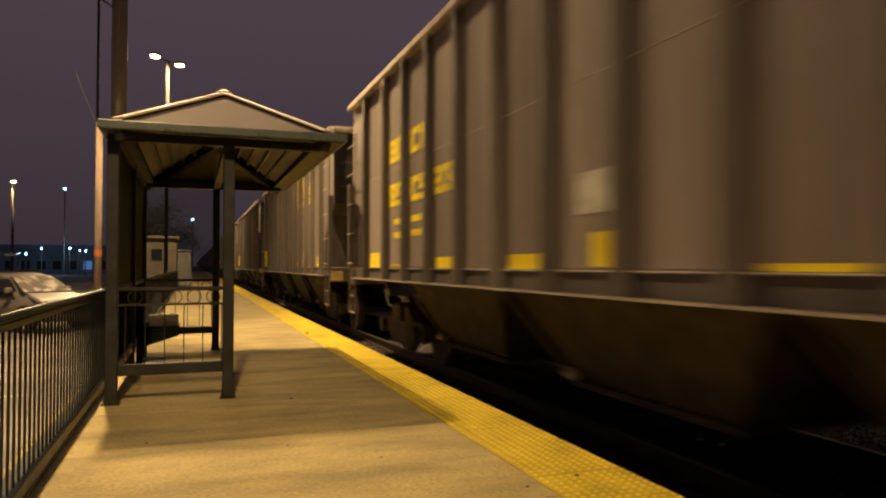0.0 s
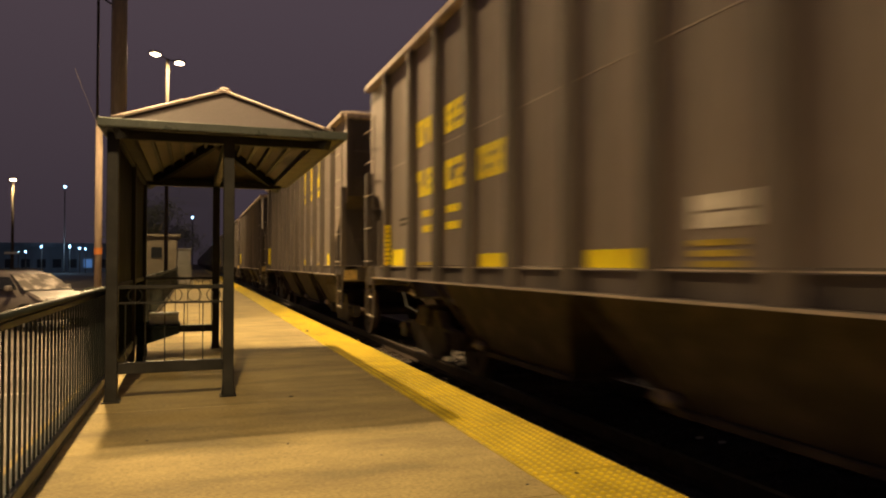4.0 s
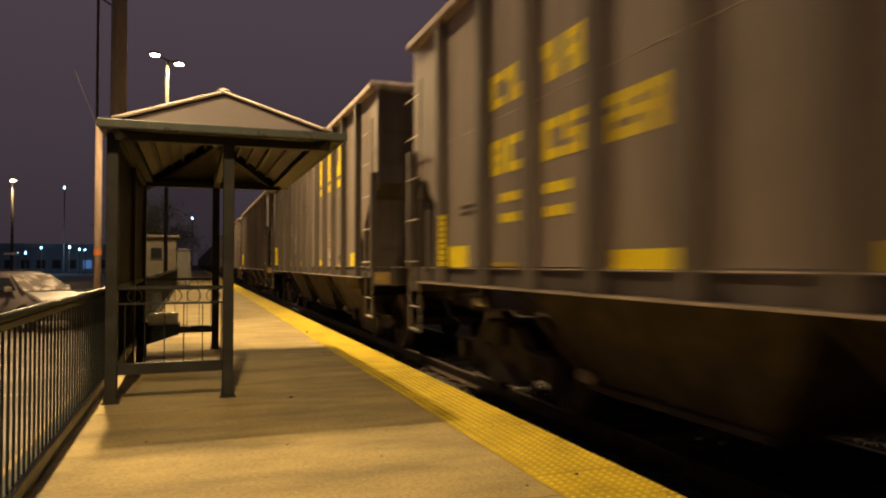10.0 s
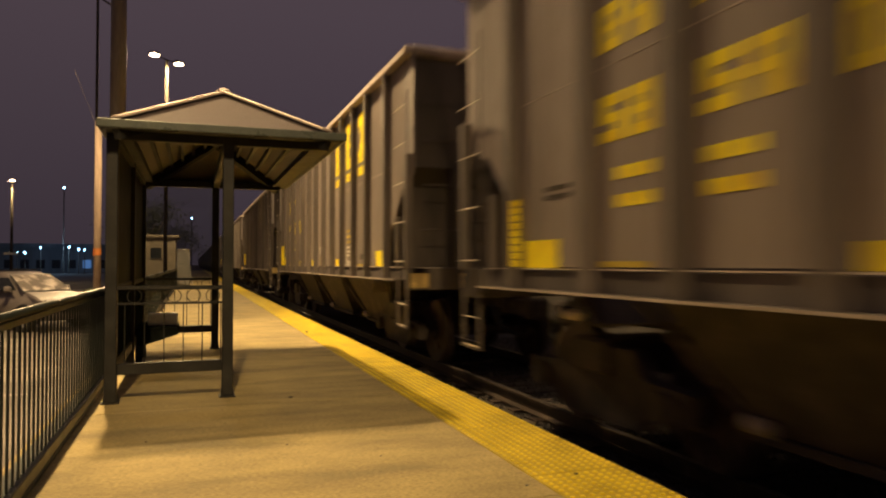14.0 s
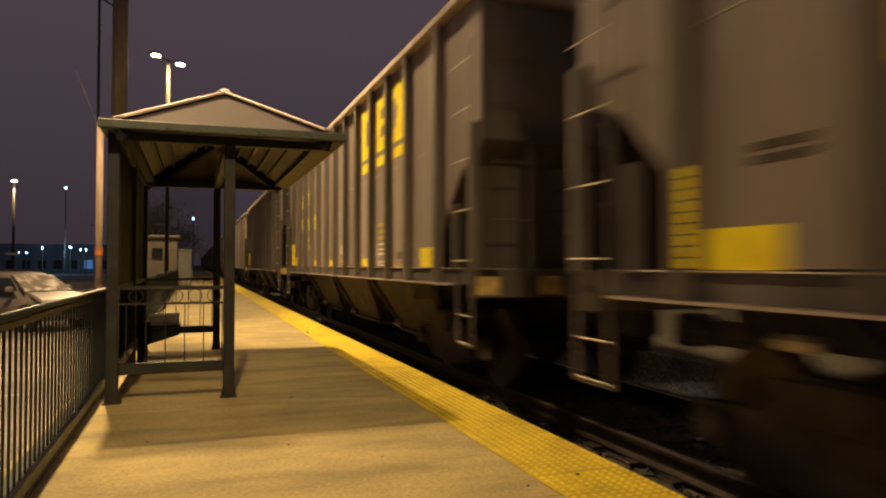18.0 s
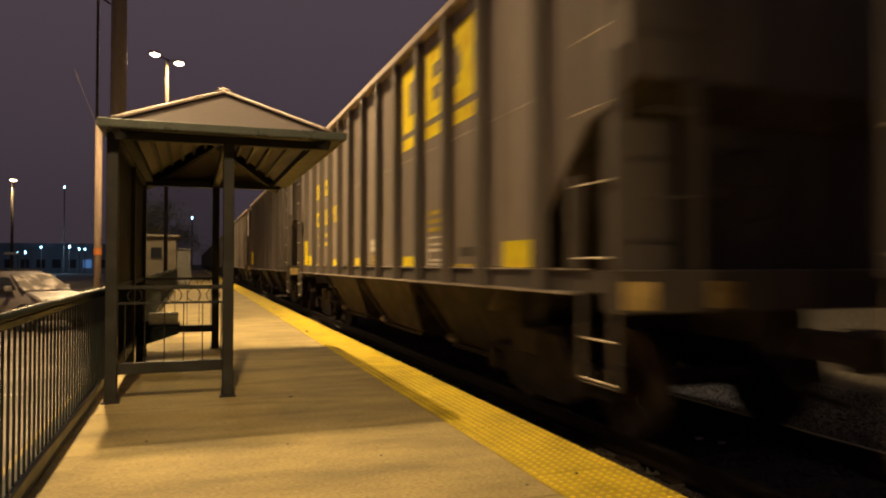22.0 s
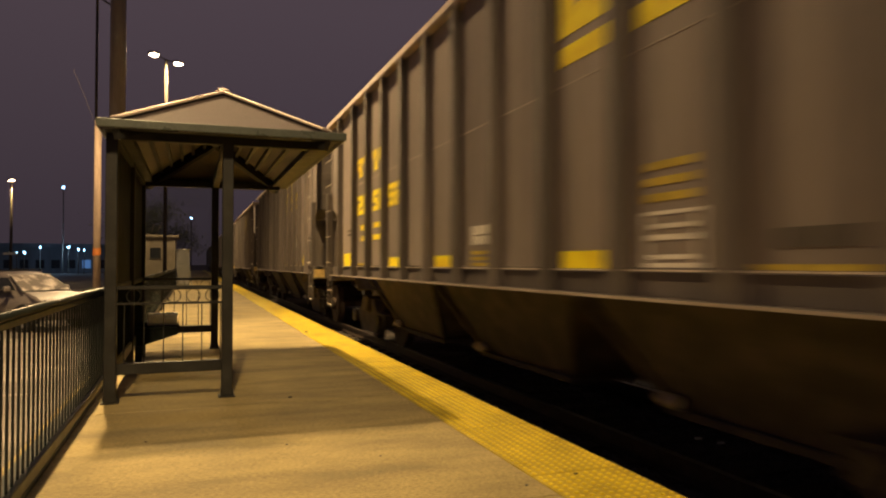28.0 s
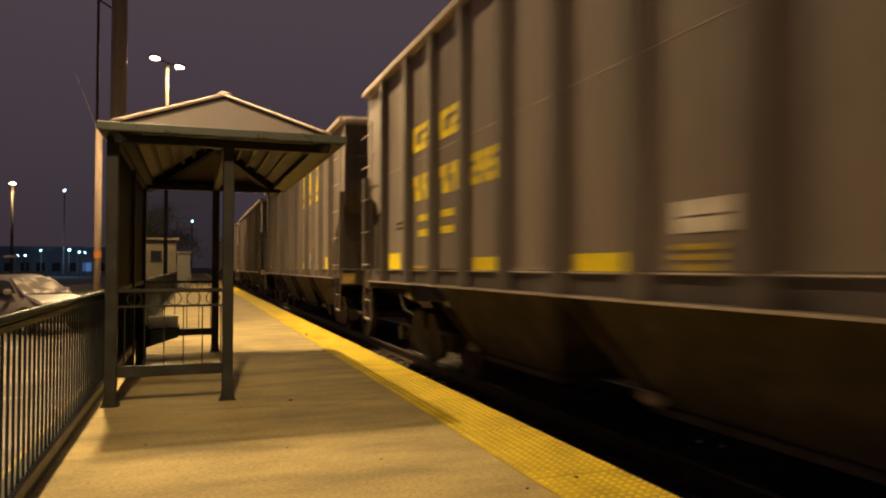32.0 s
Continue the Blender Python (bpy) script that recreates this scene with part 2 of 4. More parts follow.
def tactile_tile(length, domes):
    bm = B()
    box(bm, 1.874, 2.476, 0.003, length - .003, -.1, .004, .003)
    if domes:
        nx = 10
        for j in range(round(length / .06)):
            for i in range(nx):
                cx, cy = 1.874 + (i + .5) * .0602, (j + .5) * .06
                vs = [bm.verts.new((cx + r * math.cos(a), cy + r * math.sin(a), z)) for r, z in ((.0185, .003), (.0125, .0105)) for a in [k * math.pi / 3 for k in range(6)]]
                for k in range(6):
                    bm.faces.new((vs[k], vs[(k + 1) % 6], vs[6 + (k + 1) % 6], vs[6 + k]))
                bm.faces.new(vs[6:])
    me = mesh_of("tactile_tile", bm, TACTILE)
    # ground between the domes coloured darker, so that the domes stand out
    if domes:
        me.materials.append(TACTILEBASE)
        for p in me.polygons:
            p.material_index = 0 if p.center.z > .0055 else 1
    return me


strip = tagged(new("tactile_strip"), "yellow tactile warning strip with raised domes along the platform edge", "tactile paving", "", "structure")
near, far = tactile_tile(1.22, True), tactile_tile(6.1, False)
y = -1.2 - 3 * 6.1
for k in range(3):
    piece("tactile_tile", far, strip, 0, y, 0)
    y += 6.1
while y < 38:
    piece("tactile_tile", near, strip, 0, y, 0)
    y += 1.22
while y < 148:
    piece("tactile_tile", far, strip, 0, y, 0)
    y += 6.1

# dark bank, added to close the far side and hide sky under cars
rnd = random.Random(12)
vs, fs = [], []
for j in range(131):
    for i, (bx, bz) in enumerate(((9.4, -.63), (10.2, .6), (11.0, 2.9), (12.0, 5.0), (13.6, 5.6), (18.0, 5.4), (30.0, -.63))):
        vs.append((bx + rnd.uniform(-.25, .25), -34 + j * 2.0 + rnd.uniform(-.4, .4), bz + (rnd.uniform(-.35, .35) if 0 < i < 6 else 0)))
for j in range(130):
    for i in range(6):
        k = j * 7 + i
        fs.append((k, k + 1, k + 8, k + 7))
me = bpy.data.meshes.new("bank")
me.from_pydata(vs, [], fs)
me.materials.append(DIRT)
tagged(new("bank", me), "dark bank added beyond the railway to hide the sky behind the train", "bank", "", "structure")

# ballast bed, ties and rails
TC, RAILZ = 4.22, -0.20
bm = B()
prism(bm, [(2.6, -20, -.62), (2.6, -20, -.42), (3.1, -20, -.40), (5.6, -20, -.40), (6.6, -20, -.60), (6.6, -20, -.62)], (0, 190, 0))
solid("ballast_bed", bm, STONE, "grey crushed stone track bed", "ballast", "structure")


def stones(count, y0, y1, x0, x1, seed):
    rnd = random.Random(seed)
    vs, fs = [], []
    for _ in range(count):
        cx, cy, s = rnd.uniform(x0, x1), rnd.uniform(y0, y1), rnd.uniform(.018, .042)
        z = -.40 if cx < 5.6 else max(-.62, -.40 - (cx - 5.6) * .2)
        k = len(vs)
        for d in ((1, 0, 0), (-1, 0, 0), (0, 1, 0), (0, -1, 0), (0, 0, 1), (0, 0, -1)):
            j = [rnd.uniform(.6, 1.25) for _ in range(3)]
            vs.append((cx + s * (d[0] * j[0] + rnd.uniform(-.3, .3)), cy + s * (d[1] * j[1] + rnd.uniform(-.3, .3)), z + s * .35 + s * d[2] * j[2] * .8))
        for a, b, c in ((0, 2, 4), (2, 1, 4), (1, 3, 4), (3, 0, 4), (2, 0, 5), (1, 2, 5), (3, 1, 5), (0, 3, 5)):
            fs.append((k + a, k + b, k + c))
    me = bpy.data.meshes.new("ballast_stones")
    me.from_pydata(vs, [], fs)
    me.materials.append(STONE)
    return me


tagged(new("ballast_stones", stones(20000, 1.5, 16, 2.64, 9.0, 3)), "loose grey ballast stones between the ties", "ballast", "", "stuff")
track = tagged(new("track"), "railway track with rusty rails on dark wooden ties", "railway track", "", "structure")
tie_me = mesh_of("tie", box(B(), TC - 1.3, TC + 1.3, -.115, .115, -.56, -.375, .012), TIE)
plate_me = mesh_of("tie_plate", box(B(), -.17, .17, -.1, .1, -.377, -.355, .004), RAILSTEEL)
for k in range(95):
    piece("tie", tie_me, track, 0, -2 + k * .53, 0)
for k in range(34):
    for s in (-1, 1):
        piece("tie_plate", plate_me, track, TC + s * .7525, -2 + k * .53, 0)
for s in (-1, 1):
    c = TC + s * .7525
    prof = [(-.07, -.358), (.07, -.358), (.07, -.345), (.012, -.325), (.012, -.245), (.036, -.235), (.036, -.206), (.028, -.202), (-.028, -.202), (-.036, -.206), (-.036, -.235), (-.012, -.245), (-.012, -.325), (-.07, -.345)]
    rail = part("rail", prism(B(), [(c + a, -20, z) for a, z in prof], (0, 190, 0)), RAILSTEEL, track)
    part("rail_head", box(B(), c - .03, c + .03, -20, 170, -.203, RAILZ), RAILTOP, rail, "polished steel running surface")

# ---- fence along the back of the platform ----
def fence(y0, n, bay=4.88):
    for k in range(n):
        f = thing("metal_fence", "dark green painted metal picket railing at the platform's back", "railing", -.855, y0 + k * bay, 0, group="platform railing")
        part("handrail", tube(B(), (0, 0, .985), (0, bay, .985), .024, 10), RAILGREEN, f, "worn shiny round handrail", smooth=True)
        part("upper_rail", box(B(), -.02, .02, 0.026, bay - .026, .925, .962, .004), RAILGREEN, f)
        part("lower_rail", box(B(), -.032, .032, 0.026, bay - .026, .035, .11, .006), RAILGREEN, f)
        part("kerb_plate", box(B(), -.158, .034, 0.0, bay, .0, .035, .006), RAILGREEN, f)
        part("post", box(B(), -.02, .02, -.02, .02, .0, .97, .004), RAILGREEN, f)
        pk = mesh_of("picket", box(B(), -.0065, .0065, -.007, .007, .09, .935), RAILGREEN) if k == 0 else pk0
        pk0 = pk
        for i in range(1, 40):
            piece("picket", pk0, f, 0, i * bay / 40, 0)


fence(-11.52, 11)

# ---- shelter ----
def shelter():
    s = thing("platform_shelter", "dark green metal waiting shelter with hipped roof on the platform", "shelter")
    xl, xr, yf, yb, top = -.685, .31, 6.88, 10.81, 2.46
    for x, yy in ((xl, yf), (xr, yf), (xr, yb), (xl, yb), (xl, (yf + yb) / 2)):
        p = part("post", box(B(), x - .05, x + .05, yy - .05, yy + .05, .012, top, .006), GREEN, s)
        bm = B()
        box(bm, x - .075, x + .075, yy - .075, yy + .075, 0, .014, .004)
        for sx in (-1, 1):
            prism(bm, [(x + sx * .05, yy - .045, .014), (x + sx * .062, yy - .045, .014), (x + sx * .05, yy - .045, .10)], (0, .09, 0))
        part("base_plate", bm, GREEN, p)
    # end panels: low beam, rails, bars and rings
    for yy in (yf, yb):
        part("low_beam", box(B(), xl + .05, xr - .05, yy - .035, yy + .035, .25, .35, .005), GREEN, s)
        part("top_rail", box(B(), xl + .05, xr - .05, yy - .02, yy + .02, 1.01, 1.045, .004), GREEN, s)
        part("second_rail", box(B(), xl + .05, xr - .05, yy - .009, yy + .009, .875, .893), GREEN, s)
        for i in range(6):
            x = xl + .11 + i * .165
            part("bar", tube(B(), (x, yy, .35), (x, yy, .878), .0055, 6), GREEN, s)
        for i in range(5):
            part("ring", hoop(B(), (xl + .19 + i * .168, yy, .952), .06, .004), GREEN, s)
        g = part("glazing", box(B(), xl + .05, xr - .05, yy - .004, yy + .004, 1.05, 2.36), CLEARGLASS, s, "thin clear glazing sheet") if yy == yb else None
        part("head_beam", box(B(), xl - .05, 1.24, yy - .045, yy + .045, 2.362, 2.457, .006), GREEN, s)
    # back wall
    ym = (yf + yb) / 2
    for a, b in ((yf, ym), (ym, yb)):
        part("low_beam", box(B(), xl - .035, xl + .035, a + .05, b - .05, .25, .35, .005), GREEN, s)
        part("mid_rail", box(B(), xl - .025, xl + .025, a + .05, b - .05, 1.0, 1.05, .005), GREEN, s)
        part("head_beam", box(B(), xl - .045, xl + .045, a + .05, b - .05, 2.362, 2.466, .006), GREEN, s)
        part("back_panel", box(B(), xl - .012, xl + .012, a + .05, b - .05, .35, 1.0), BENCH, s, "dark perforated metal lower panel")
        part("glazing", box(B(), xl - .005, xl + .005, a + .05, b - .05, 1.05, 2.36), SHEETGLASS, s, "dark opaque screen sheet")
    part("head_beam", box(B(), xr - .045, xr + .045, yf + .05, yb - .05, 2.362, 2.466, .006), GREEN, s)
    # roof
    x0, x1, y0, y1, ze, zr = -.765, 1.355, 6.57, 11.0, 2.41, 2.99
    xm, ya, yc = .285, 7.56, 10.02
    for nm, a, b in (("f", (x0, y0), (x1, y0)), ("b", (x1, y1), (x0, y1)), ("r", (x1, y0), (x1, y1)), ("l", (x0, y1), (x0, y0))):
        dx, dy = (0, .05) if nm == "f" else (0, -.05) if nm == "b" else (-.05, 0) if nm == "r" else (.05, 0)
        xa, xb = sorted((a[0], b[0] + dx))
        ya_, yb_ = sorted((a[1], b[1] + dy))
        bm = B()
        trim = .052 if dx else 0
        box(bm, min(a[0], b[0]) + min(dx, 0), max(a[0], b[0]) + max(dx, 0), min(a[1], b[1]) + min(dy, 0) + trim, max(a[1], b[1]) + max(dy, 0) - trim, ze, ze + .075, .008)
        part("fascia", bm, GREEN, s)
        if nm in "fb":
            part("gutter", box(B(), x0 - .022, x1 + .022, min(a[1], b[1]) + min(dy, 0) - .02, max(a[1], b[1]) + max(dy, 0) + .0, ze + .006, ze + .083, .008), GUTTER, s, "green roof gutter, its light put into a paler colour")
        else:
            part("gutter", box(B(), (x0 - .02 if nm == "l" else x1 - .002), (x0 + .002 if nm == "l" else x1 + .02), y0 + .052, y1 - .052, ze + .006, ze + .083, .008), GUTTER, s, "green roof gutter, its light put into a paler colour")
    h = ze + .083
    A, C = (xm, ya, zr), (xm, yc, zr)
    cor = [(x0 + .13, y0 + .05, h - .02), (x1 - .15, y0 + .05, h - .02), (x1 - .15, y1 - .05, h - .02), (x0 + .13, y1 - .05, h - .02)]
    for a, b, p, q in ((x0 + .045, x0 + .22, y0 + .052, y1 - .052), (x1 - .23, x1 - .045, y0 + .052, y1 - .052), (x0 + .222, x1 - .232, y0 + .045, y0 + .12), (x0 + .222, x1 - .232, y1 - .2, y1 - .045)):
        part("eave_board", box(B(), a, b, p, q, ze + .004, ze + .018), GREEN, s)
    for pts in ([cor[0], cor[1], A], [cor[1], cor[2], C, A], [cor[2], cor[3], C], [cor[3], cor[0], A, C]):
        part("roof_panel", prism(B(), pts, (0, 0, .03)), ROOFING, s, "grey metal roof sheet")
        part("soffit", prism(B(), [Vector(p) - Vector((0, 0, .012)) for p in pts], (0, 0, .01)), SOFFIT, s, "pale ceiling sheet")
    for p, q in ((cor[0], A), (cor[1], A), (cor[2], C), (cor[3], C), (A, C)):
        up = Vector((0, 0, .045))
        part("hip_cap", beam(B(), Vector(p) + up, Vector(q) + up, .15, .026, .006), ROOFTRIM, s, "pale metal ridge cap")
        dn = Vector((0, 0, -.085))
        part("hip_rafter", beam(B(), Vector(p) + dn, Vector(q) + dn, .08, .13), GREEN, s)
    fin = B()
    bmesh.ops.create_cone(fin, cap_ends=True, segments=4, radius1=.085, radius2=.012, depth=.03, matrix=Matrix.Translation((xm, ya, zr + .068)) @ Matrix.Rotation(radians(45), 4, "Z"))
    part("finial", fin, ROOFTRIM, s, "pale pointed cap at the roof's peak")
    for side in (x0 + .05, x1 - .05):
        for i in range(1, 7):
            f = i / 7
            a = Vector((side, y0 + .05, h - .07)).lerp(Vector((xm, ya, zr - .07)), f)
            b = Vector((side, y1 - .05, h - .07)).lerp(Vector((xm, yc, zr - .07)), f)
            part("purlin", beam(B(), a, b, .04, .05), GREEN, s)
    # bench
    b = thing("bench", "dark metal bench along the back wall of the shelter", "bench")
    part("seat", box(B(), -.66, -.17, 9.4, 10.2, .425, .46, .008), BENCH, b)
    part("front_apron", box(B(), -.20, -.175, 9.452, 10.148, .36, .424), BENCH, b)
    for yy in (9.402, 10.15):
        part("bracket", prism(B(), [(-.66, yy, .424), (-.17, yy, .424), (-.17, yy, .36), (-.58, yy, .23), (-.66, yy, .23)], (0, .048, 0)), BENCH, b)
        part("leg", box(B(), -.66, -.585, yy - .01, yy + .058, 0, .229, .004), BENCH, b)
    n = thing("metal_box", "small pale grey metal box standing on the bench", "box", -.34, 9.72, .46)
    part("body", box(B(), -.19, .16, -.12, .12, 0, .11, .008), BOXGREY, n)
    part("lid", box(B(), -.195, .165, -.125, .125, .11, .15, .008), BOXGREY, n)


shelter()


# ---- lamps and poles ----
def lamp_pole(label, x, y, h, base, r0, r1, heads, lens, pm, arm_axis="x"):
    p = thing("street_lamp", label, "street lamp", x, y, base)
    H = h - base
    part("pole", tube(B(), (0, 0, .25), (0, 0, H - .05), r0, 14, r1), pm, p, smooth=True)
    part("footing", tube(B(), (0, 0, 0), (0, 0, .3), r0 * 1.9, 14), EDGE, p, "concrete footing")
    for d in heads:
        ax = Vector((1, 0, 0)) if arm_axis == "x" else Vector((0, 1, 0))
        off = Vector((-.35, 0, 0)) if arm_axis == "y" else Vector()
        c = ax * d + off + Vector((0, 0, H))
        if abs(d) > .05 or off.length:
            part("arm", tube(B(), (0, 0, H - .08), c + Vector((0, 0, .02)), .03, 8), pm, p)
        hd = part("lamp_head", box(B(), c.x - .24, c.x + .24, c.y - .19, c.y + .19, c.z, c.z + .1, .03), pm, p)
        part("lens", box(B(), c.x - .2, c.x + .2, c.y - .15, c.y + .15, c.z - .1, c.z - .004, .03), lens, hd, "glowing lamp lens")
    return p


lamp_pole("tall brown lamp pole standing behind the platform railing", POLE[0], POLE[1], POLE[2], LOTZ, .14, .115, (-.65, .65), LENS, POLEPAINT, "y")
lamp_pole("tan twin-headed lamp pole, lit warm white", TWIN[0], TWIN[1], TWIN[2], LOTZ, .105, .08, (-.87, .87), LENS, POLEFAR).rotation_euler.z = radians(48.7)
lamp_pole("tall brown lamp pole further back along the platform", REAR[0], REAR[1], REAR[2], LOTZ, .14, .115, (-.65, .65), LENS, POLEPAINT, "y")
# the last pole but one is added, to carry the unseen far-side lamp
lamp_pole("short lamp pole added out of view for the light on the far gravel", 10.7, 8.0, 4.8, -.62, .07, .05, (-3.7,), LENS, POLEPAINT)
fl = lamp_pole("slim tan street lamp far across the car park", -16.0, 75, 9.15, -.62, .14, .1, (0,), LENS, POLEFAR)
part("sign_blade", box(B(), -.6, .6, -.17, -.14, 2.75, 2.95, .01), CABINET, fl, "small pale sign blade")


# ---- freight train ----
PITCH, BODY = 16.85, 14.92          # from car to car; length of the body
XO, XP = 1.60, 1.488               # half width over the ribs, and over the side sheets
Z0, Z1 = 1.22, 4.35                # underside of side sill and top, above the rail
RIBS = [1.18] + [2.41 + 1.01 * k for k in range(11)] + [13.74]
WHEEL_R = 0.457


def bogie(parent, yc):
    g = new("bogie")
    g.parent, g.location = parent, (0, yc, 0)
    g["label"] = "rusty two-axle freight bogie"
    for s in (-1, 1):
        bm = B()
        x0, x1 = (s * 1.03, s * 1.17)
        pts = [(-1.12, .36), (-1.12, .58), (-.62, .60), (-.42, .80), (.42, .80), (.62, .60), (1.12, .58), (1.12, .36), (.78, .40), (.52, .22), (-.52, .22), (-.78, .40)]
        prism(bm, [(x0, a, z) for a, z in pts], (x1 - x0, 0, 0))
        for d in (-.88, .88):
            tube(bm, (x0, d, .457), (s * 1.25, d, .457), .11, 12)
        part("side_frame", bm, UNDER, g)
        bm = B()
        for d in (-.17, 0, .17):
            tube(bm, (s * 1.1, d, .26), (s * 1.1, d, .60), .07, 10)
        part("spring_nest", bm, UNDER, g)
    part("bolster", box(B(), -1.25, 1.25, -.2, .2, .58, .86, .03), UNDER, g)
    for d in (-.88, .88):
        bm = B()
        tube(bm, (-1.2, 0, 0), (1.2, 0, 0), .08, 12)
        for s in (-1, 1):
            tube(bm, (s * .69, 0, 0), (s * .725, 0, 0), WHEEL_R + .025, 28)
            tube(bm, (s * .725, 0, 0), (s * .82, 0, 0), WHEEL_R, 28)
            tube(bm, (s * .80, 0, 0), (s * .90, 0, 0), .15, 12)
            for a in range(4):
                c, q = math.cos(a * math.pi / 2), math.sin(a * math.pi / 2)
                box(bm, s * .82, s * .832, c * .27 - .04, c * .27 + .04, q * .27 - .04, q * .27 + .04)
        w = part("wheelset", bm, WHEEL, g, "worn steel wheels on an axle")
        w.location = (0, d, WHEEL_R)
        w["axle"] = 1
    return g


def ladder(parent, y0, y1, s):
    ld = part("ladder", tube(B(), (s * (XO - .03), y0, Z0 + .1), (s * (XO - .03), y0, 3.75), .012, 6), SHADEDSTEEL, parent)
    for z in (1.48, 2.0, 2.52, 3.04, 3.54) if s < 0 else ():
        part("rung", tube(B(), (s * (XO + .02), y0 - .02, z), (s * (XO + .02), y1, z), .0075, 6), BRIGHT, ld, "worn bright ladder rung")


def hopper_car():
    c = thing("hopper_car", "dark grime-brown ribbed open-top coal hopper car rolling on the track", "freight car", group="cars of the freight train")
    rnd = random.Random(5)
    # side sheets between ribs, ribs
    edges = [0.0] + RIBS + [BODY]
    sheets = {w: mesh_of("side_sheet", box(B(), -.012, .012, .0, w, Z0 + .2, Z1 - .05), STEEL) for w in (1.01, 1.23)}
    for s in (-1, 1):
        if s < 0:
            for i in range(12):
                piece("side_sheet", sheets[1.23 if i in (0, 11) else 1.01], c, s * XP, RIBS[i], 0)
            part("weld_seam", box(B(), -(XP + .0145), -(XP + .01), 1.2, BODY - 1.2, 2.824, 2.836), CHORD, c)
            part("ledge", box(B(), -(XP + .032), -(XP + .012), .5, BODY - .5, Z0 + .176, Z0 + .186), BRIGHT, c, "thin bright ledge under the side sheets")
        else:
            part("side_sheet", box(B(), XP - .012, XP + .012, RIBS[0], RIBS[-1], Z0 + .2, Z1 - .05), STEEL, c)
        for a, b in ((0.0, RIBS[0]), (BODY, RIBS[-1])):
            pts = [(a, Z1 - .05), (b, Z1 - .05), (b, 1.80), (a + (b - a) * .9, 1.95), (a + (b - a) * .45, 2.46), (a + (b - a) * .08, 2.60), (a, 2.64)]
            part("end_sheet", prism(B(), [(s * XP - .012, q, z) for q, z in pts], (.024, 0, 0)), STEEL, c)
        rib = B()
        w = .04
        RD = XO - XP
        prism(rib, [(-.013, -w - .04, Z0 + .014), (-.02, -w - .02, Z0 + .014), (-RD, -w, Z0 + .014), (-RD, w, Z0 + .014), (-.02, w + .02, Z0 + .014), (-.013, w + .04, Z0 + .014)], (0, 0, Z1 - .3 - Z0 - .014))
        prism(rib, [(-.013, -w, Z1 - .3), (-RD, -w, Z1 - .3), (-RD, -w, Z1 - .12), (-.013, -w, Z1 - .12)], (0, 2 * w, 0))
        rib_me = mesh_of("rib", rib, SHADEDSTEEL)
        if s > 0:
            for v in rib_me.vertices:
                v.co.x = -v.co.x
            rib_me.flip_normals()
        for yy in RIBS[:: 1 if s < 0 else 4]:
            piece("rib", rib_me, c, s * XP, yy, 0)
        part("top_chord", box(B(), s * (XP - .05), s * (XO + .005), .06, BODY - .0, Z1 - .12, Z1, .02), CHORD, c, "paler top rail")
        bm = B()
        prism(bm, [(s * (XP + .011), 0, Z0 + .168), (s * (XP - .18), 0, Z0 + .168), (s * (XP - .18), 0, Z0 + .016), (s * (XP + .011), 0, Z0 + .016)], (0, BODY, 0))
        part("side_sill", bm, SHADEDSTEEL, c)
        part("sill_flange", box(B(), s * (XP - .05), s * (XO + .018), .55, BODY - .55, Z0 - .005, Z0 + .013), SHADEDSTEEL, c)
        # light caught along the sill's edge, put in as a pale strip
        part("sill_lip", box(B(), s * (XO + .0185), s * (XO + .03), .55, BODY - .55, Z0 - .005, Z0 + .012), CHORD, c, "bright sill edge, its caught light put into a pale strip")
        for yy, d in ((.06, 1), (BODY - .06, -1)):
            part("corner_post", box(B(), s * (XO - .10), s * XO, yy - .05, yy + .05, Z0 + .16, 2.9, .006), SHADEDSTEEL, c)
            if s < 0:
                part("brace_post", box(B(), s * (XP - .03), s * (XP + .06), yy + d * .62 - .04, yy + d * .62 + .04, Z0 + .16, 2.1, .005), SHADEDSTEEL, c)
                ladder(c, min(yy, yy + d * .44), max(yy, yy + d * .44), s)
            xs = s * (XO - .03)
            strap = [(-.014, Z0 + .1), (-.014, .596), (.434, .596), (.434, Z0 + .1), (.406, Z0 + .1), (.406, .606), (.014, .606), (.014, Z0 + .1)]
            sp = part("stirrup_step", prism(B(), [(xs - .014, yy + d * q, z) for q, z in strap], (.028, 0, 0)), SHADEDSTEEL, c)
            for z in (.91, .624) if s < 0 else ():
                part("step_rung", tube(B(), (s * (XO - .03), yy - d * .01, z), (s * (XO - .03), yy + d * .43, z), .0085, 6), BRIGHT, sp, "worn bright step")
    # ends: upper end wall, slope sheet, end sill
    for a, d in ((.10, 1), (BODY - .10, -1)):
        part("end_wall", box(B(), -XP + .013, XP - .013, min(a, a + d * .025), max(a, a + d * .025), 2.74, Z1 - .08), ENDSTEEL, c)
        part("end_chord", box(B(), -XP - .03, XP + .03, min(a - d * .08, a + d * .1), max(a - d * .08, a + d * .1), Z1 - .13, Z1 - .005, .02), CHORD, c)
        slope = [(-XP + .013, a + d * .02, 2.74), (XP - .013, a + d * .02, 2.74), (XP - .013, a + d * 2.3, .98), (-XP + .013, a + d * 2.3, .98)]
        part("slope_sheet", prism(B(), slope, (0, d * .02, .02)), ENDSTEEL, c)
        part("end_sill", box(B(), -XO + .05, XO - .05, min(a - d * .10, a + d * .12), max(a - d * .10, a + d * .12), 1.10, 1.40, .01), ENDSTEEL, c)
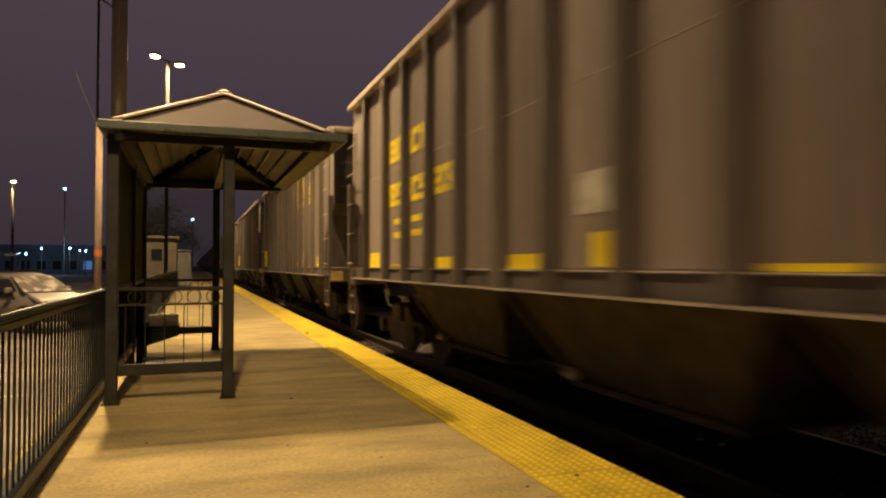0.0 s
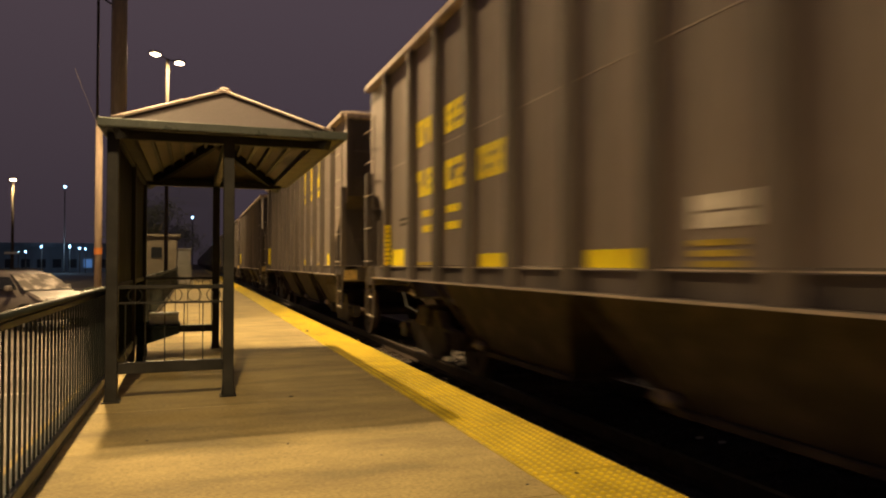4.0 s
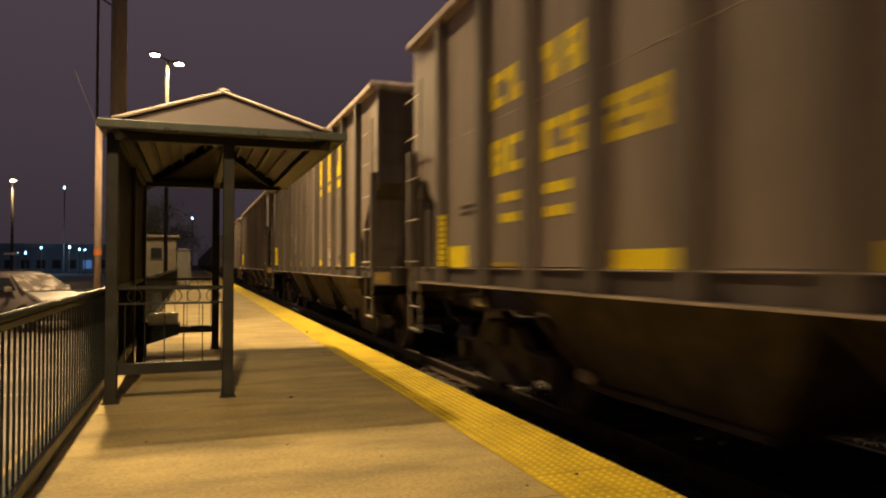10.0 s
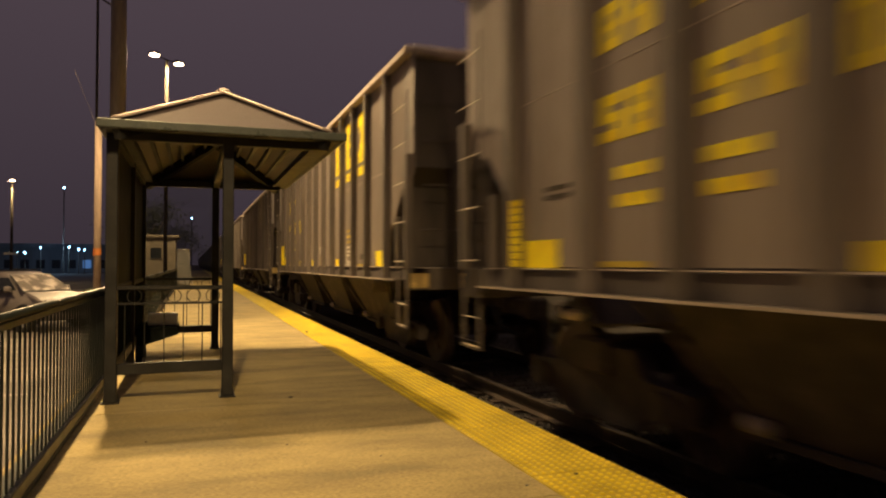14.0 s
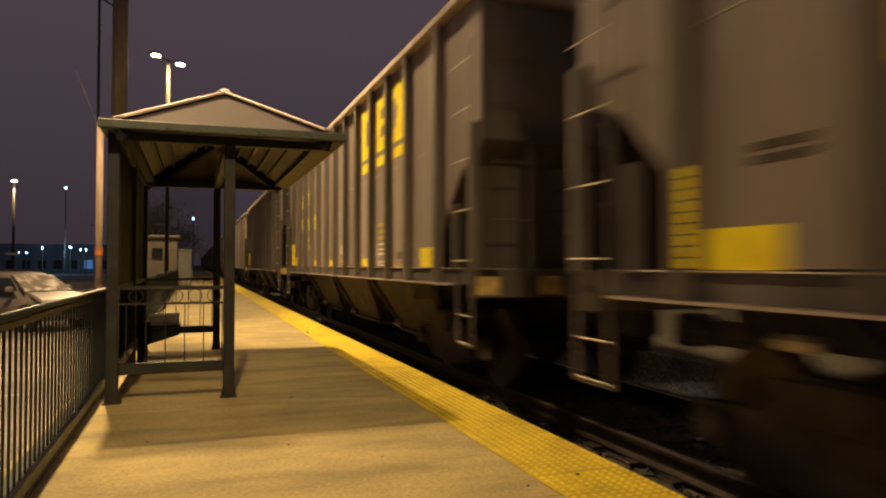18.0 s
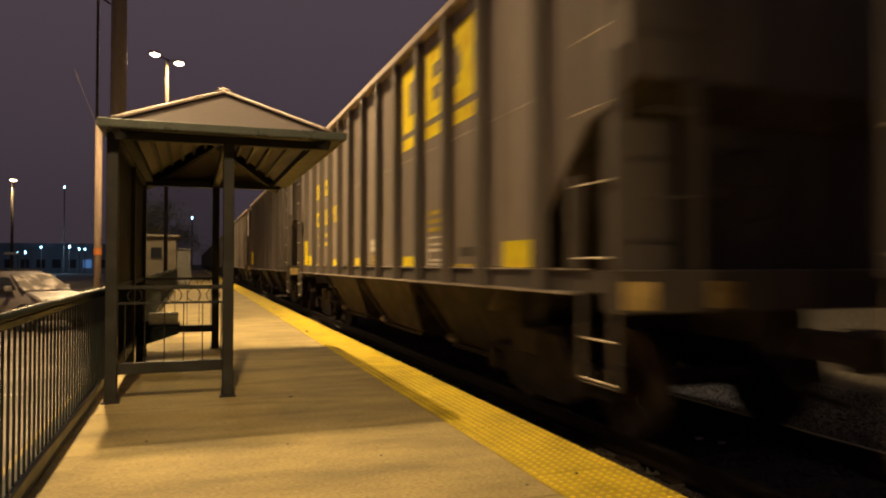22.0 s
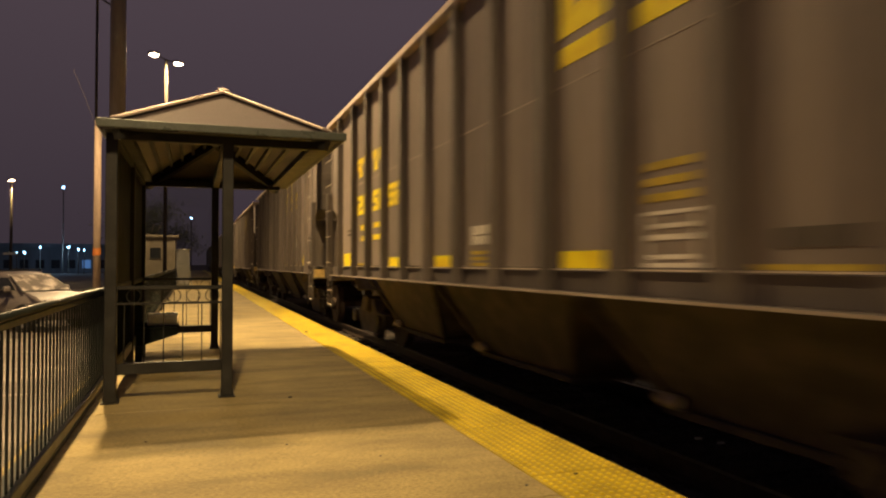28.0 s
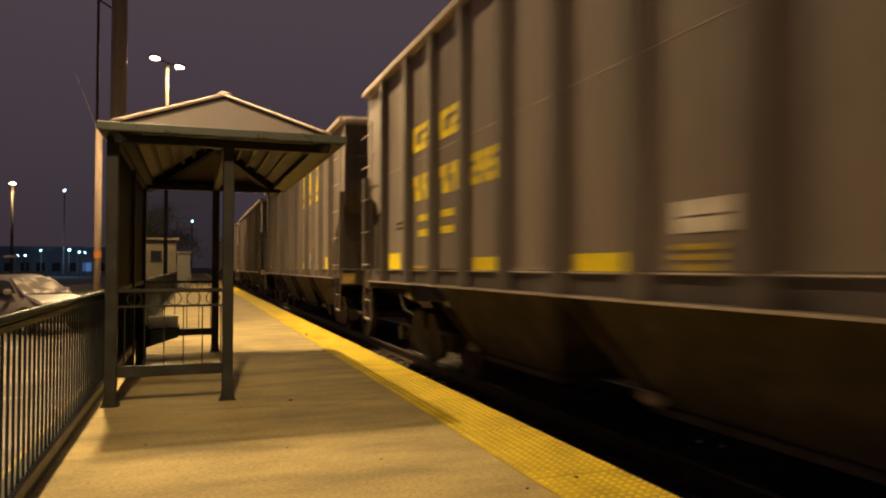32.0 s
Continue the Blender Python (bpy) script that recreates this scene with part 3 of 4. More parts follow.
        for x in (-1.42, -.72):
            part("end_plate", box(B(), x - .12, x + .13, a - d * .104 - .004, a - d * .104 + .004, 1.13, 1.32), CREAM, c, "cream reflective end plate")
        # plate added to close the view through the open end
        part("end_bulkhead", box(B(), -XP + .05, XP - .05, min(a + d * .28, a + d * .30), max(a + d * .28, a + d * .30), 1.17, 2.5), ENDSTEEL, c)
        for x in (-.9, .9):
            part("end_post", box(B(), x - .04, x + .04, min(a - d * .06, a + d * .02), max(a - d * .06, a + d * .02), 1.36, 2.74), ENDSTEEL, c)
        for z in (1.9, 2.5, 3.1, 3.6):
            part("end_rung", tube(B(), (-1.35, a - d * .06, z), (-.85, a - d * .06, z), .0095, 6), SHADEDSTEEL, c)
        bm = B()
        beam(bm, (0, a + d * .3, .86), (0, a - d * .55, .86), .16, .2)
        box(bm, -.16, .16, min(a - d * .5, a - d * .79), max(a - d * .5, a - d * .79), .72, 1.0, .04)
        part("coupler", bm, UNDER, c)
        bm = B()
        pts = [Vector((-.4, a - d * .15, .9)), Vector((-.38, a - d * .4, .62)), Vector((-.2, a - d * .62, .5)), Vector((-.1, a - d * .72, .62))]
        for p, q in zip(pts, pts[1:]):
            tube(bm, p, q, .022, 6)
        part("brake_hose", bm, TYRE, c)
    # brake gear at the leading end
    bm = hoop(B(), (-.5, -.02, 2.0), .26, .016)
    for k in range(2):
        tube(bm, (-.5 - .26 * math.cos(k * 1.571), -.02, 2.0 - .26 * math.sin(k * 1.571)), (-.5 + .26 * math.cos(k * 1.571), -.02, 2.0 + .26 * math.sin(k * 1.571)), .012, 5)
    part("brake_wheel", bm, UNDER, c)
    part("air_reservoir", tube(B(), (-.6, .6, 1.45), (-.6, 1.4, 1.45), .15, 12), UNDER, c)
    # underframe and chutes
    part("centre_sill", box(B(), -.17, .17, .1, BODY - .1, .84, 1.16, .01), UNDER, c)
    for yc in (3.6, 7.03, 10.46):
        bm = B()
        t0, t1, zb, zt, xb, xt = 1.70, 1.0, .42, Z0 + .14, .95, 1.36
        v = [bm.verts.new(p) for p in ((-xt, yc - t0, zt), (xt, yc - t0, zt), (xt, yc + t0, zt), (-xt, yc + t0, zt),
                                       (-xb, yc - t1, zb), (xb, yc - t1, zb), (xb, yc + t1, zb), (-xb, yc + t1, zb))]
        for f in ((3, 2, 1, 0), (4, 5, 6, 7), (0, 1, 5, 4), (1, 2, 6, 5), (2, 3, 7, 6), (3, 0, 4, 7)):
            bm.faces.new([v[i] for i in f])
        ch = part("discharge_chute", bm, UNDER, c, "dark sloping discharge chute")
        bm = B()
        box(bm, -1.0, 1.0, yc - 1.05, yc + 1.05, .36, .42, .01)
        part("gate", bm, UNDER, ch)
        # pale block added for the bright spot at the chute's foot
        part("gate_latch", box(B(), -1.10, -.99, yc + .84, yc + 1.06, .425, .53, .04), CHORD, ch, "pale gate latch")
        for s in (-1,):
            for e in (-1, 1):
                part("chute_flange", beam(B(), (s * 1.37, yc + e * 1.67, 1.2), (s * .97, yc + e * 1.03, .44), .03, .05), UNDER, ch)
    # pale block and hanger, added for a bright spot under the sill
    part("valve_casting", box(B(), -1.36, -1.24, BODY - 1.92, BODY - 1.68, .99, 1.08, .03), BRIGHT, c, "small bright casting")
    part("casting_hanger", box(B(), -1.33, -1.27, BODY - 1.84, BODY - 1.78, 1.07, Z0 + .02), UNDER, c)
    bogie(c, 1.95)
    bogie(c, BODY - 1.95)
    return c


def trail(y):
    """Distance from the trailing end, as a place along the car."""
    return BODY - y


FACE = -(XP + .012)


def patch(parent, name, material, u0, u1, z0, z1, holes=(), label=""):
    """A painted patch on a side sheet, with unpainted slots in it (parts of its width and height)."""
    bm = B()
    us = sorted({0.0, 1.0} | {h[0] for h in holes} | {h[1] for h in holes})
    vs = sorted({0.0, 1.0} | {h[2] for h in holes} | {h[3] for h in holes})
    at = {}
    fs = []
    for a, b in zip(us, us[1:]):
        for p, q in zip(vs, vs[1:]):
            if any(h[0] <= a and b <= h[1] and h[2] <= p and q <= h[3] for h in holes):
                continue
            ring = []
            for f, g in ((a, p), (b, p), (b, q), (a, q)):
                if (f, g) not in at:
                    at[f, g] = bm.verts.new((FACE - .001, trail(u0 + (u1 - u0) * f), z0 + (z1 - z0) * g))
                ring.append(at[f, g])
            fs.append(bm.faces.new(ring))
    r = bmesh.ops.extrude_face_region(bm, geom=fs)
    for v in r["geom"]:
        if isinstance(v, bmesh.types.BMVert):
            v.co.x -= .003
    return part(name, bm, material, parent, label)


GLYPHS = [[(.36, .64, .2, .8)], [(.36, .64, .22, .42), (.36, .64, .58, .78)], [(.0, .6, .6, .76), (.4, 1, .24, .4)], [(.4, 1, .26, .74)], [(.0, .34, 0, .38), (.36, .64, .58, .8)],
          [(.4, 1, .6, .76), (0, .6, .24, .4)], [(0, .3, .0, .62), (.7, 1, .38, 1)]]


def block_pair(parent, u, z0, z1, rnd, n=2, w=.28):
    for i in range(n):
        g = rnd.choice(GLYPHS)
        # mirrored along the car, so that the slots stand as seen from the platform
        patch(parent, "number_block", YELLOW, u + i * (w + .06), u + i * (w + .06) + w, z0, z1, g, "worn yellow painted number block" if i == 0 else "")


def blob(parent, u, z, ru, rz, rnd, material=SPRAY):
    """A ragged sprayed shape on one side sheet, kept between its ribs."""
    lo = max([r for r in [0.1] + [BODY - r for r in RIBS] if r <= u], default=0.1) + .1
    hi = min([r for r in [BODY - .1] + [BODY - r for r in RIBS] if r > u], default=BODY) - .1
    pts, n = [], 18
    for k in range(n):
        a = 2 * math.pi * k / n
        f = rnd.uniform(.72, 1.12)
        uu = min(hi, max(lo, u + ru * f * math.cos(a)))
        pts.append((FACE - .0005, trail(uu), min(4.0, max(1.45, z + rz * f * math.sin(a)))))
    bm = B()
    prism(bm, pts, (-.0035, 0, 0))
    return part("sprayed_patch", bm, material, parent, "pale sprayed graffiti patch")


def smear(parent, outline, material, rnd, layer=0):
    """A ragged painted shape across the side sheets; the ribs stand out of it."""
    pts, n = [], len(outline)
    for (a, b), (p, q) in zip(outline, outline[1:] + outline[:1]):
        steps = max(1, round(math.hypot(p - a, q - b) / .12))
        for i in range(steps):
            f = i / steps
            pts.append((FACE - .0005 - layer * .002, trail(a + (p - a) * f + rnd.uniform(-.02, .02)), b + (q - b) * f + rnd.uniform(-.025, .025)))
    return part("sprayed_patch", prism(B(), pts, (-.0035, 0, 0)), material, parent, "dark sprayed graffiti filling" if material == SPRAYDARK else "pale sprayed graffiti shape")


def stroke(parent, pts, width, rnd):
    """A sprayed line across several side sheets, behind the ribs."""
    fine = []
    for (a, b), (c, d) in zip(pts, pts[1:]):
        for k in range(8):
            f = k / 8
            fine.append((a + (c - a) * f, b + (d - b) * f))
    fine.append(pts[-1])
    bm = B()
    rings = []
    for i, (u, z) in enumerate(fine):
        (ua, za), (ub, zb) = fine[max(i - 1, 0)], fine[min(i + 1, len(fine) - 1)]
        x = FACE - .005
        d = Vector((ub - ua, zb - za)).normalized() * width * rnd.uniform(.8, 1.2) / 2
        rings.append([bm.verts.new((x - e, trail(u + q * d.y), z - q * d.x)) for q, e in ((1, 0), (1, .003), (-1, .003), (-1, 0))])
    for p, q in zip(rings, rings[1:]):
        for j in range(4):
            bm.faces.new((p[j], p[(j + 1) % 4], q[(j + 1) % 4], q[j]))
    bm.faces.new(rings[0])
    bm.faces.new(rings[-1])
    part("sprayed_line", bm, SPRAY, parent, "pale sprayed graffiti line")


def markings(c, k):
    rnd = random.Random(100 + k)
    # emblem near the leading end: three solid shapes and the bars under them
    L = BODY
    for i, hole in enumerate(([(.28, .62, .24, .76)], [(.3, .66, .56, .76), (.3, .66, .24, .44)], [(0, .14, .25, .75), (0, .26, .38, .62), (.86, 1, .25, .75), (.74, 1, .38, .62)])):
        u0 = L - RIBS[4 - i] + .17
        hole = [(1 - b, 1 - a, p, q) for a, b, p, q in hole]
        patch(c, "emblem_shape", YELLOW, u0, u0 + .72, 3.21, 4.06, hole, "large yellow painted emblem shape")
        patch(c, "emblem_bar", YELLOW, u0, u0 + .72, 2.98, 3.13)
    # marks near the trailing end
    p3, p4, p5 = 2.54, 3.60, 4.56
    block_pair(c, p3, 2.93, 3.26, rnd)
    block_pair(c, p4, 2.93, 3.26, rnd)
    block_pair(c, p3, 2.29, 2.62, rnd)
    block_pair(c, p4, 2.29, 2.62, rnd)
    block_pair(c, p5, 2.29, 2.62, rnd, 3, .17)
    for u in (p3 + .2, p4 + .02):
        for z in (1.83, 2.02):
            patch(c, "small_text_bar", YELLOW, u, u + .40, z, z + .085, [(.3, .36, 0, .75), (.62, .68, .25, 1)], "illegible yellow lettering bar")
    # reflective squares and strips along the sill
    patch(c, "reflector_patch", YELLOW, 1.34, 1.92, 1.41, 1.64, (), "bright yellow reflective patch")
    patch(c, "reflector_strip", YELLOWDIM, 2.54, 3.1, 1.42, 1.46)
    for u, w in ((4.6, .68), (6.64, .68), (9.66, .6)):
        patch(c, "reflector_strip", YELLOW, u, u + w, 1.41, 1.45 if k == 0 and u > 9 else 1.54, (), "yellow reflective strip")
    patch(c, "reflector_patch", YELLOW, 12.94, 13.5, 1.41, 1.65, (), "bright yellow reflective patch")
    # data boards
    if k == 0:
        patch(c, "reflector_patch", YELLOW, 8.05, 8.45, 1.43, 1.68, (), "bright yellow reflective patch")
        patch(c, "faded_panel", SPRAYBLUE, 7.85, 8.4, 1.82, 2.13, (), "faded pale painted panel")
        return
    patch(c, "data_board", WHITE, 7.8, 8.28, 1.64, 1.83, [(.1, .9, .45, .53)], "white stencilled data board")
    for z in (1.42, 1.48, 1.54):
        patch(c, "small_text_bar", YELLOWDIM, 7.8, 8.18, z, z + .035)
    patch(c, "data_frame", WHITE, 10.72, 11.26, 1.42, 1.77, [(.06, .94, .08, .48), (.06, .94, .58, .93)], "white stencilled frame")
    for z in (1.47, 1.66):
        patch(c, "small_text_bar", WHITE, 10.8, 11.18, z, z + .03)
    for z in (1.83, 1.93, 2.03):
        patch(c, "small_text_bar", YELLOWDIM, 10.74, 11.2, z, z + .05)
    patch(c, "data_board", ENDSTEEL, 11.82, 12.28, 1.52, 1.62, (), "dark stencilled plate")
    patch(c, "small_text_bar", YELLOWDIM, 11.66, 12.4, 1.41, 1.44)
    for z in (1.96, 2.03):
        patch(c, "small_text_bar", UNDER, 1.72, 2.1, z, z + .04)
    # stencil on the first rib
    if k < 28:
        bm = B()
        yr = RIBS[-1] - .05
        box(bm, -(XO - .008), -(XO - .014), yr - .012, yr - .005, 1.44, 2.0)
        for i in range(9):
            box(bm, -(XO - .008), -(XP + .02), yr - .012, yr - .005, 1.42 + i * .066, 1.475 + i * .066)
        part("rib_stencil", bm, YELLOW, c, "illegible yellow stencil on the rib")
    if k == 2:
        stroke(c, [(5.59, 2.03), (5.73, 2.29), (5.97, 2.17), (5.83, 1.98)], .05, rnd)
        stroke(c, [(5.83, 2.08), (6.16, 2.10)], .05, rnd)
        smear(c, [(9.20, 1.46), (9.24, 1.61), (9.39, 1.71), (9.58, 1.65), (9.63, 1.46)], SPRAYBLUE, rnd)
    if k == 6:
        smear(c, [(4.81, 1.44), (4.71, 1.61), (4.77, 1.88), (5.00, 1.86), (5.15, 1.69), (5.05, 1.44)], SPRAY, rnd)
    if k == 11:
        stroke(c, [(5.72, 1.79), (5.66, 2.08), (5.72, 2.36), (5.94, 2.46), (6.18, 2.36), (6.23, 2.08)], .07, rnd)
        stroke(c, [(5.79, 2.08), (5.99, 2.22), (6.13, 2.08)], .05, rnd)
        smear(c, [(5.60, 1.75), (5.62, 1.83), (6.37, 1.84), (6.37, 1.79)], SPRAYBLUE, rnd)
    if k == 12:
        smear(c, [(2.65, 1.50), (2.65, 2.10), (2.89, 2.08), (3.08, 1.88), (3.10, 1.50)], SPRAYBLUE, rnd)
    if k == 13:
        blob(c, 4.99, 2.08, .34, .2, rnd)
        blob(c, 6.05, 2.0, .38, .25, rnd)
        stroke(c, [(4.51, 2.12), (5.28, 2.22), (6.43, 2.03)], .09, rnd)
        stroke(c, [(6.02, 1.72), (6.0, 2.2), (6.15, 2.47), (6.55, 2.55)], .06, rnd)
        stroke(c, [(8.95, 2.32), (9.15, 2.45), (9.42, 2.55), (9.62, 2.52)], .05, rnd)
        stroke(c, [(8.95, 2.26), (9.2, 2.3)], .04, rnd)
        stroke(c, [(8.8, 1.5), (8.85, 1.78), (9.1, 1.85)], .05, rnd)
    if k == 22:
        smear(c, [(5.64, 1.44), (5.64, 2.08), (6.03, 2.19), (6.51, 2.12), (6.56, 1.44)], SPRAYFAINT, rnd)
        smear(c, [(6.66, 1.44), (6.66, 2.17), (6.99, 2.30), (7.52, 2.19), (7.54, 1.44)], SPRAYFAINT, rnd)
        smear(c, [(7.62, 1.44), (7.62, 2.15), (8.39, 2.08), (9.26, 2.12), (10.22, 2.17), (10.22, 1.44)], SPRAYFAINT, rnd)
        stroke(c, [(5.50, 1.93), (5.98, 2.15), (6.94, 2.27), (7.62, 2.17), (8.39, 2.08), (10.22, 2.12)], .07, rnd)
        stroke(c, [(6.85, 1.79), (8.49, 1.77), (9.84, 1.69)], .05, rnd)
        stroke(c, [(5.55, 1.88), (5.69, 2.03)], .16, rnd)
    if k == 31:
        # pale letters with dark fillings, along the lower half of the side
        smear(c, [(4.42, 2.14), (4.99, 2.20), (5.20, 1.96), (5.08, 1.47), (4.78, 1.47), (4.87, 1.95), (4.42, 1.68)], SPRAY, rnd)
        smear(c, [(5.39, 1.76), (5.67, 2.24), (6.24, 2.23), (6.31, 1.43), (5.61, 1.43)], SPRAYBLUE, rnd)
        smear(c, [(5.61, 2.21), (5.72, 2.25), (6.21, 2.26), (6.24, 2.18)], SPRAY, rnd, 1)
        smear(c, [(6.45, 2.13), (7.15, 2.24), (7.30, 2.20), (6.97, 2.13), (6.71, 2.06), (6.65, 1.43), (6.45, 1.43)], SPRAY, rnd)
        smear(c, [(7.71, 1.79), (7.77, 1.95), (8.12, 1.97), (8.52, 1.92), (8.69, 1.79), (8.74, 1.57), (8.60, 1.43), (7.70, 1.43)], SPRAYBLUE, rnd)
        smear(c, [(7.73, 1.89), (7.83, 1.97), (8.15, 1.99), (8.57, 1.93), (8.64, 1.84), (8.12, 1.91)], SPRAY, rnd, 1)
        smear(c, [(7.88, 2.05), (7.98, 2.31), (8.14, 2.57), (8.43, 2.58), (8.30, 2.45), (8.17, 2.20), (8.12, 2.02)], SPRAY, rnd)
        smear(c, [(8.22, 2.02), (8.27, 2.35), (8.45, 2.52), (8.71, 2.48), (8.74, 1.94)], SPRAYDARK, rnd)
        smear(c, [(8.76, 2.49), (9.13, 2.45), (9.14, 1.96), (8.77, 1.97)], SPRAY, rnd)
        smear(c, [(8.66, 2.51), (9.18, 2.56), (9.61, 2.52), (9.65, 2.45), (9.35, 2.45), (9.00, 2.44)], SPRAY, rnd, 1)
        smear(c, [(9.16, 2.42), (9.75, 2.35), (9.77, 1.67), (9.18, 1.67)], SPRAYDARK, rnd)
        smear(c, [(9.57, 2.16), (9.79, 2.14), (9.80, 1.72), (9.60, 1.71)], SPRAYBLUE, rnd, 1)
        smear(c, [(9.75, 2.42), (9.88, 2.53), (10.09, 2.54), (10.29, 2.45), (10.46, 2.35), (10.44, 2.29), (10.19, 2.29), (10.16, 2.14), (10.18, 2.02), (9.94, 2.04), (9.88, 2.26)], SPRAY, rnd)
        smear(c, [(10.29, 2.50), (10.42, 2.55), (10.54, 2.57), (10.53, 2.47), (10.39, 2.42)], SPRAY, rnd)
        smear(c, [(9.99, 2.00), (10.27, 2.00), (10.30, 1.70), (10.27, 1.43), (10.02, 1.43)], SPRAY, rnd)
        smear(c, [(10.29, 2.00), (10.45, 2.03), (10.78, 2.00), (10.95, 1.96), (10.95, 1.92), (10.60, 1.97), (10.42, 1.97)], SPRAY, rnd)
        smear(c, [(10.30, 1.91), (10.39, 1.93), (10.51, 1.73), (10.48, 1.63), (10.36, 1.69)], SPRAY, rnd, 1)
        smear(c, [(10.51, 1.92), (10.86, 1.88), (10.95, 1.76), (10.95, 1.60), (10.54, 1.63)], SPRAYDARK, rnd)
        smear(c, [(8.82, 1.69), (9.18, 1.70), (9.46, 1.62), (9.45, 1.43), (8.84, 1.43)], SPRAYBLUE, rnd)
    if k == 14:
        smear(c, [(7.58, 1.45), (7.6, 1.95), (7.72, 2.1), (7.84, 1.95), (7.86, 1.45), (7.74, 1.45), (7.72, 1.8), (7.68, 1.45)], SPRAY, rnd)
        smear(c, [(7.92, 1.46), (7.94, 2.05), (8.2, 2.0), (8.24, 1.5)], SPRAYBLUE, rnd)
    if k == 30:
        smear(c, [(11.66, 1.9), (11.7, 2.15), (11.95, 2.28), (12.3, 2.22), (12.34, 2.0), (12.0, 1.94)], SPRAYBLUE, rnd)


FIRST, LAST = -1, 37
base_car = hopper_car()
cars = {k: (base_car if k == 0 else copy_thing(base_car, pose(0, 0, 0))) for k in range(FIRST, LAST + 1)}
for k, c in cars.items():
    markings(c, k)


def rolled(t):
    """Metres that the train has rolled t seconds after the start."""
    return .118 + t * (17.16762 + t * (.0030963 + t * (.00026943 - t * .0000039346)))


def car_place(k, t):
    return 12.56 + k * PITCH - rolled(t) - BODY


# ---- car park and distance ----
def parked_car(x, y, z, rz):
    c = thing("parked_car", "silver crossover car parked nose out in the car park", "car", x, y, z, rz)
    # local: nose to +x, 4.5 m long
    prof = [(-2.2, .35), (-2.25, .75), (-2.15, 1.0), (-1.75, 1.12), (-1.3, 1.56), (-.6, 1.65), (.1, 1.62), (.45, 1.52), (1.15, 1.08), (1.9, .96), (2.18, .78), (2.25, .5), (2.2, .32)]
    bm = B()
    rows = []
    for s, f in ((-.9, 0), (-.86, 1), (.86, 1), (.9, 0)):
        rows.append([bm.verts.new((a, s if zz < 1.05 else (s * .78 if f == 0 else s * .72), zz if f else min(zz, 1.0 + (zz - 1.0) * .86))) for a, zz in prof])
    n = len(prof)
    for r0, r1 in zip(rows, rows[1:]):
        for i in range(n):
            bm.faces.new((r0[i], r0[(i + 1) % n], r1[(i + 1) % n], r1[i]))
    bm.faces.new(rows[0])
    bm.faces.new(rows[-1][::-1])
    bmesh.ops.recalc_face_normals(bm, faces=bm.faces[:])
    bmesh.ops.bevel(bm, geom=bm.edges[:], offset=.03, segments=2, affect="EDGES", clamp_overlap=True)
    part("body", bm, CARPAINT, c, smooth=True)
    part("windscreen", prism(B(), [(.50, -.60, 1.52), (1.16, -.72, 1.10), (1.16, .72, 1.10), (.50, .60, 1.52)], (.012, 0, .018)), SCREEN, c, "windscreen with its reflections put into a pale blotchy colour")
    part("windscreen_seal", prism(B(), [(.46, -.64, 1.535), (1.20, -.77, 1.075), (1.20, .77, 1.075), (.46, .64, 1.535)], (.008, 0, .012)), TRIMBLACK, c)
    for w in (-.35, .25):
        part("wiper", beam(B(), (1.19, w, 1.10), (1.02, w + .45, 1.215), .015, .015), TRIMBLACK, c)
    part("rear_window", prism(B(), [(-1.34, -.58, 1.55), (-1.34, .58, 1.55), (-1.72, .66, 1.17), (-1.72, -.66, 1.17)], (-.012, 0, .018)), DARKGLASS, c)
    for s in (-1, 1):
        for a, b, cc, d in ((-1.2, -.2, -.25, -1.45), (-.1, .55, .98, -.1)):
            part("side_window", prism(B(), [(a, s * .70, 1.48), (b, s * .70, 1.46), (cc, s * .80, 1.12), (d, s * .80, 1.12)], (0, s * .02, .004)), DARKGLASS, c)
        part("roof_rail", beam(B(), (-1.1, s * .60, 1.69), (.2, s * .60, 1.67), .03, .03), TRIMBLACK, c)
        m = part("door_mirror", box(B(), .72, .86, s * .92 - .1, s * .92 + .1, 1.08, 1.24, .04), CARPAINT, c)
        part("mirror_glass", box(B(), .715, .72, s * .92 - .08, s * .92 + .08, 1.1, 1.22), DARKGLASS, m)
        part("headlight", box(B(), 1.95, 2.2, s * .66 - .16, s * .66 + .16, .74, .88, .04), CABINET, c, "clear unlit headlight")
        part("door_seam", box(B(), -.17, -.155, s * .905 - .004, s * .905 + .004, .5, 1.05), TRIMBLACK, c)
        part("wheel_arch", tube(B(), (1.4, s * .80, .36), (1.4, s * .907, .36), .40, 20), TRIMBLACK, c)
        part("wheel_arch", tube(B(), (-1.35, s * .80, .36), (-1.35, s * .907, .36), .40, 20), TRIMBLACK, c)
        for xx in (1.4, -1.35):
            w = part("wheel", tube(B(), (xx, s * .72, .34), (xx, s * .93, .34), .34, 24), TYRE, c)
            part("rim", tube(B(), (xx, s * .92, .34), (xx, s * .937, .34), .22, 16), CABINET, w, "alloy rim")
    part("sunroof", box(B(), -.95, -.1, -.42, .42, 1.645, 1.672, .01), DARKGLASS, c, "dark sunroof panel")
    part("grille", box(B(), 2.2, 2.26, -.45, .45, .5, .72, .02), TRIMBLACK, c)
    part("rear_bumper", box(B(), -2.3, -2.15, -.8, .8, .38, .6, .04), TRIMBLACK, c)


parked_car(-4.75, 23.2, LOTZ, -42)

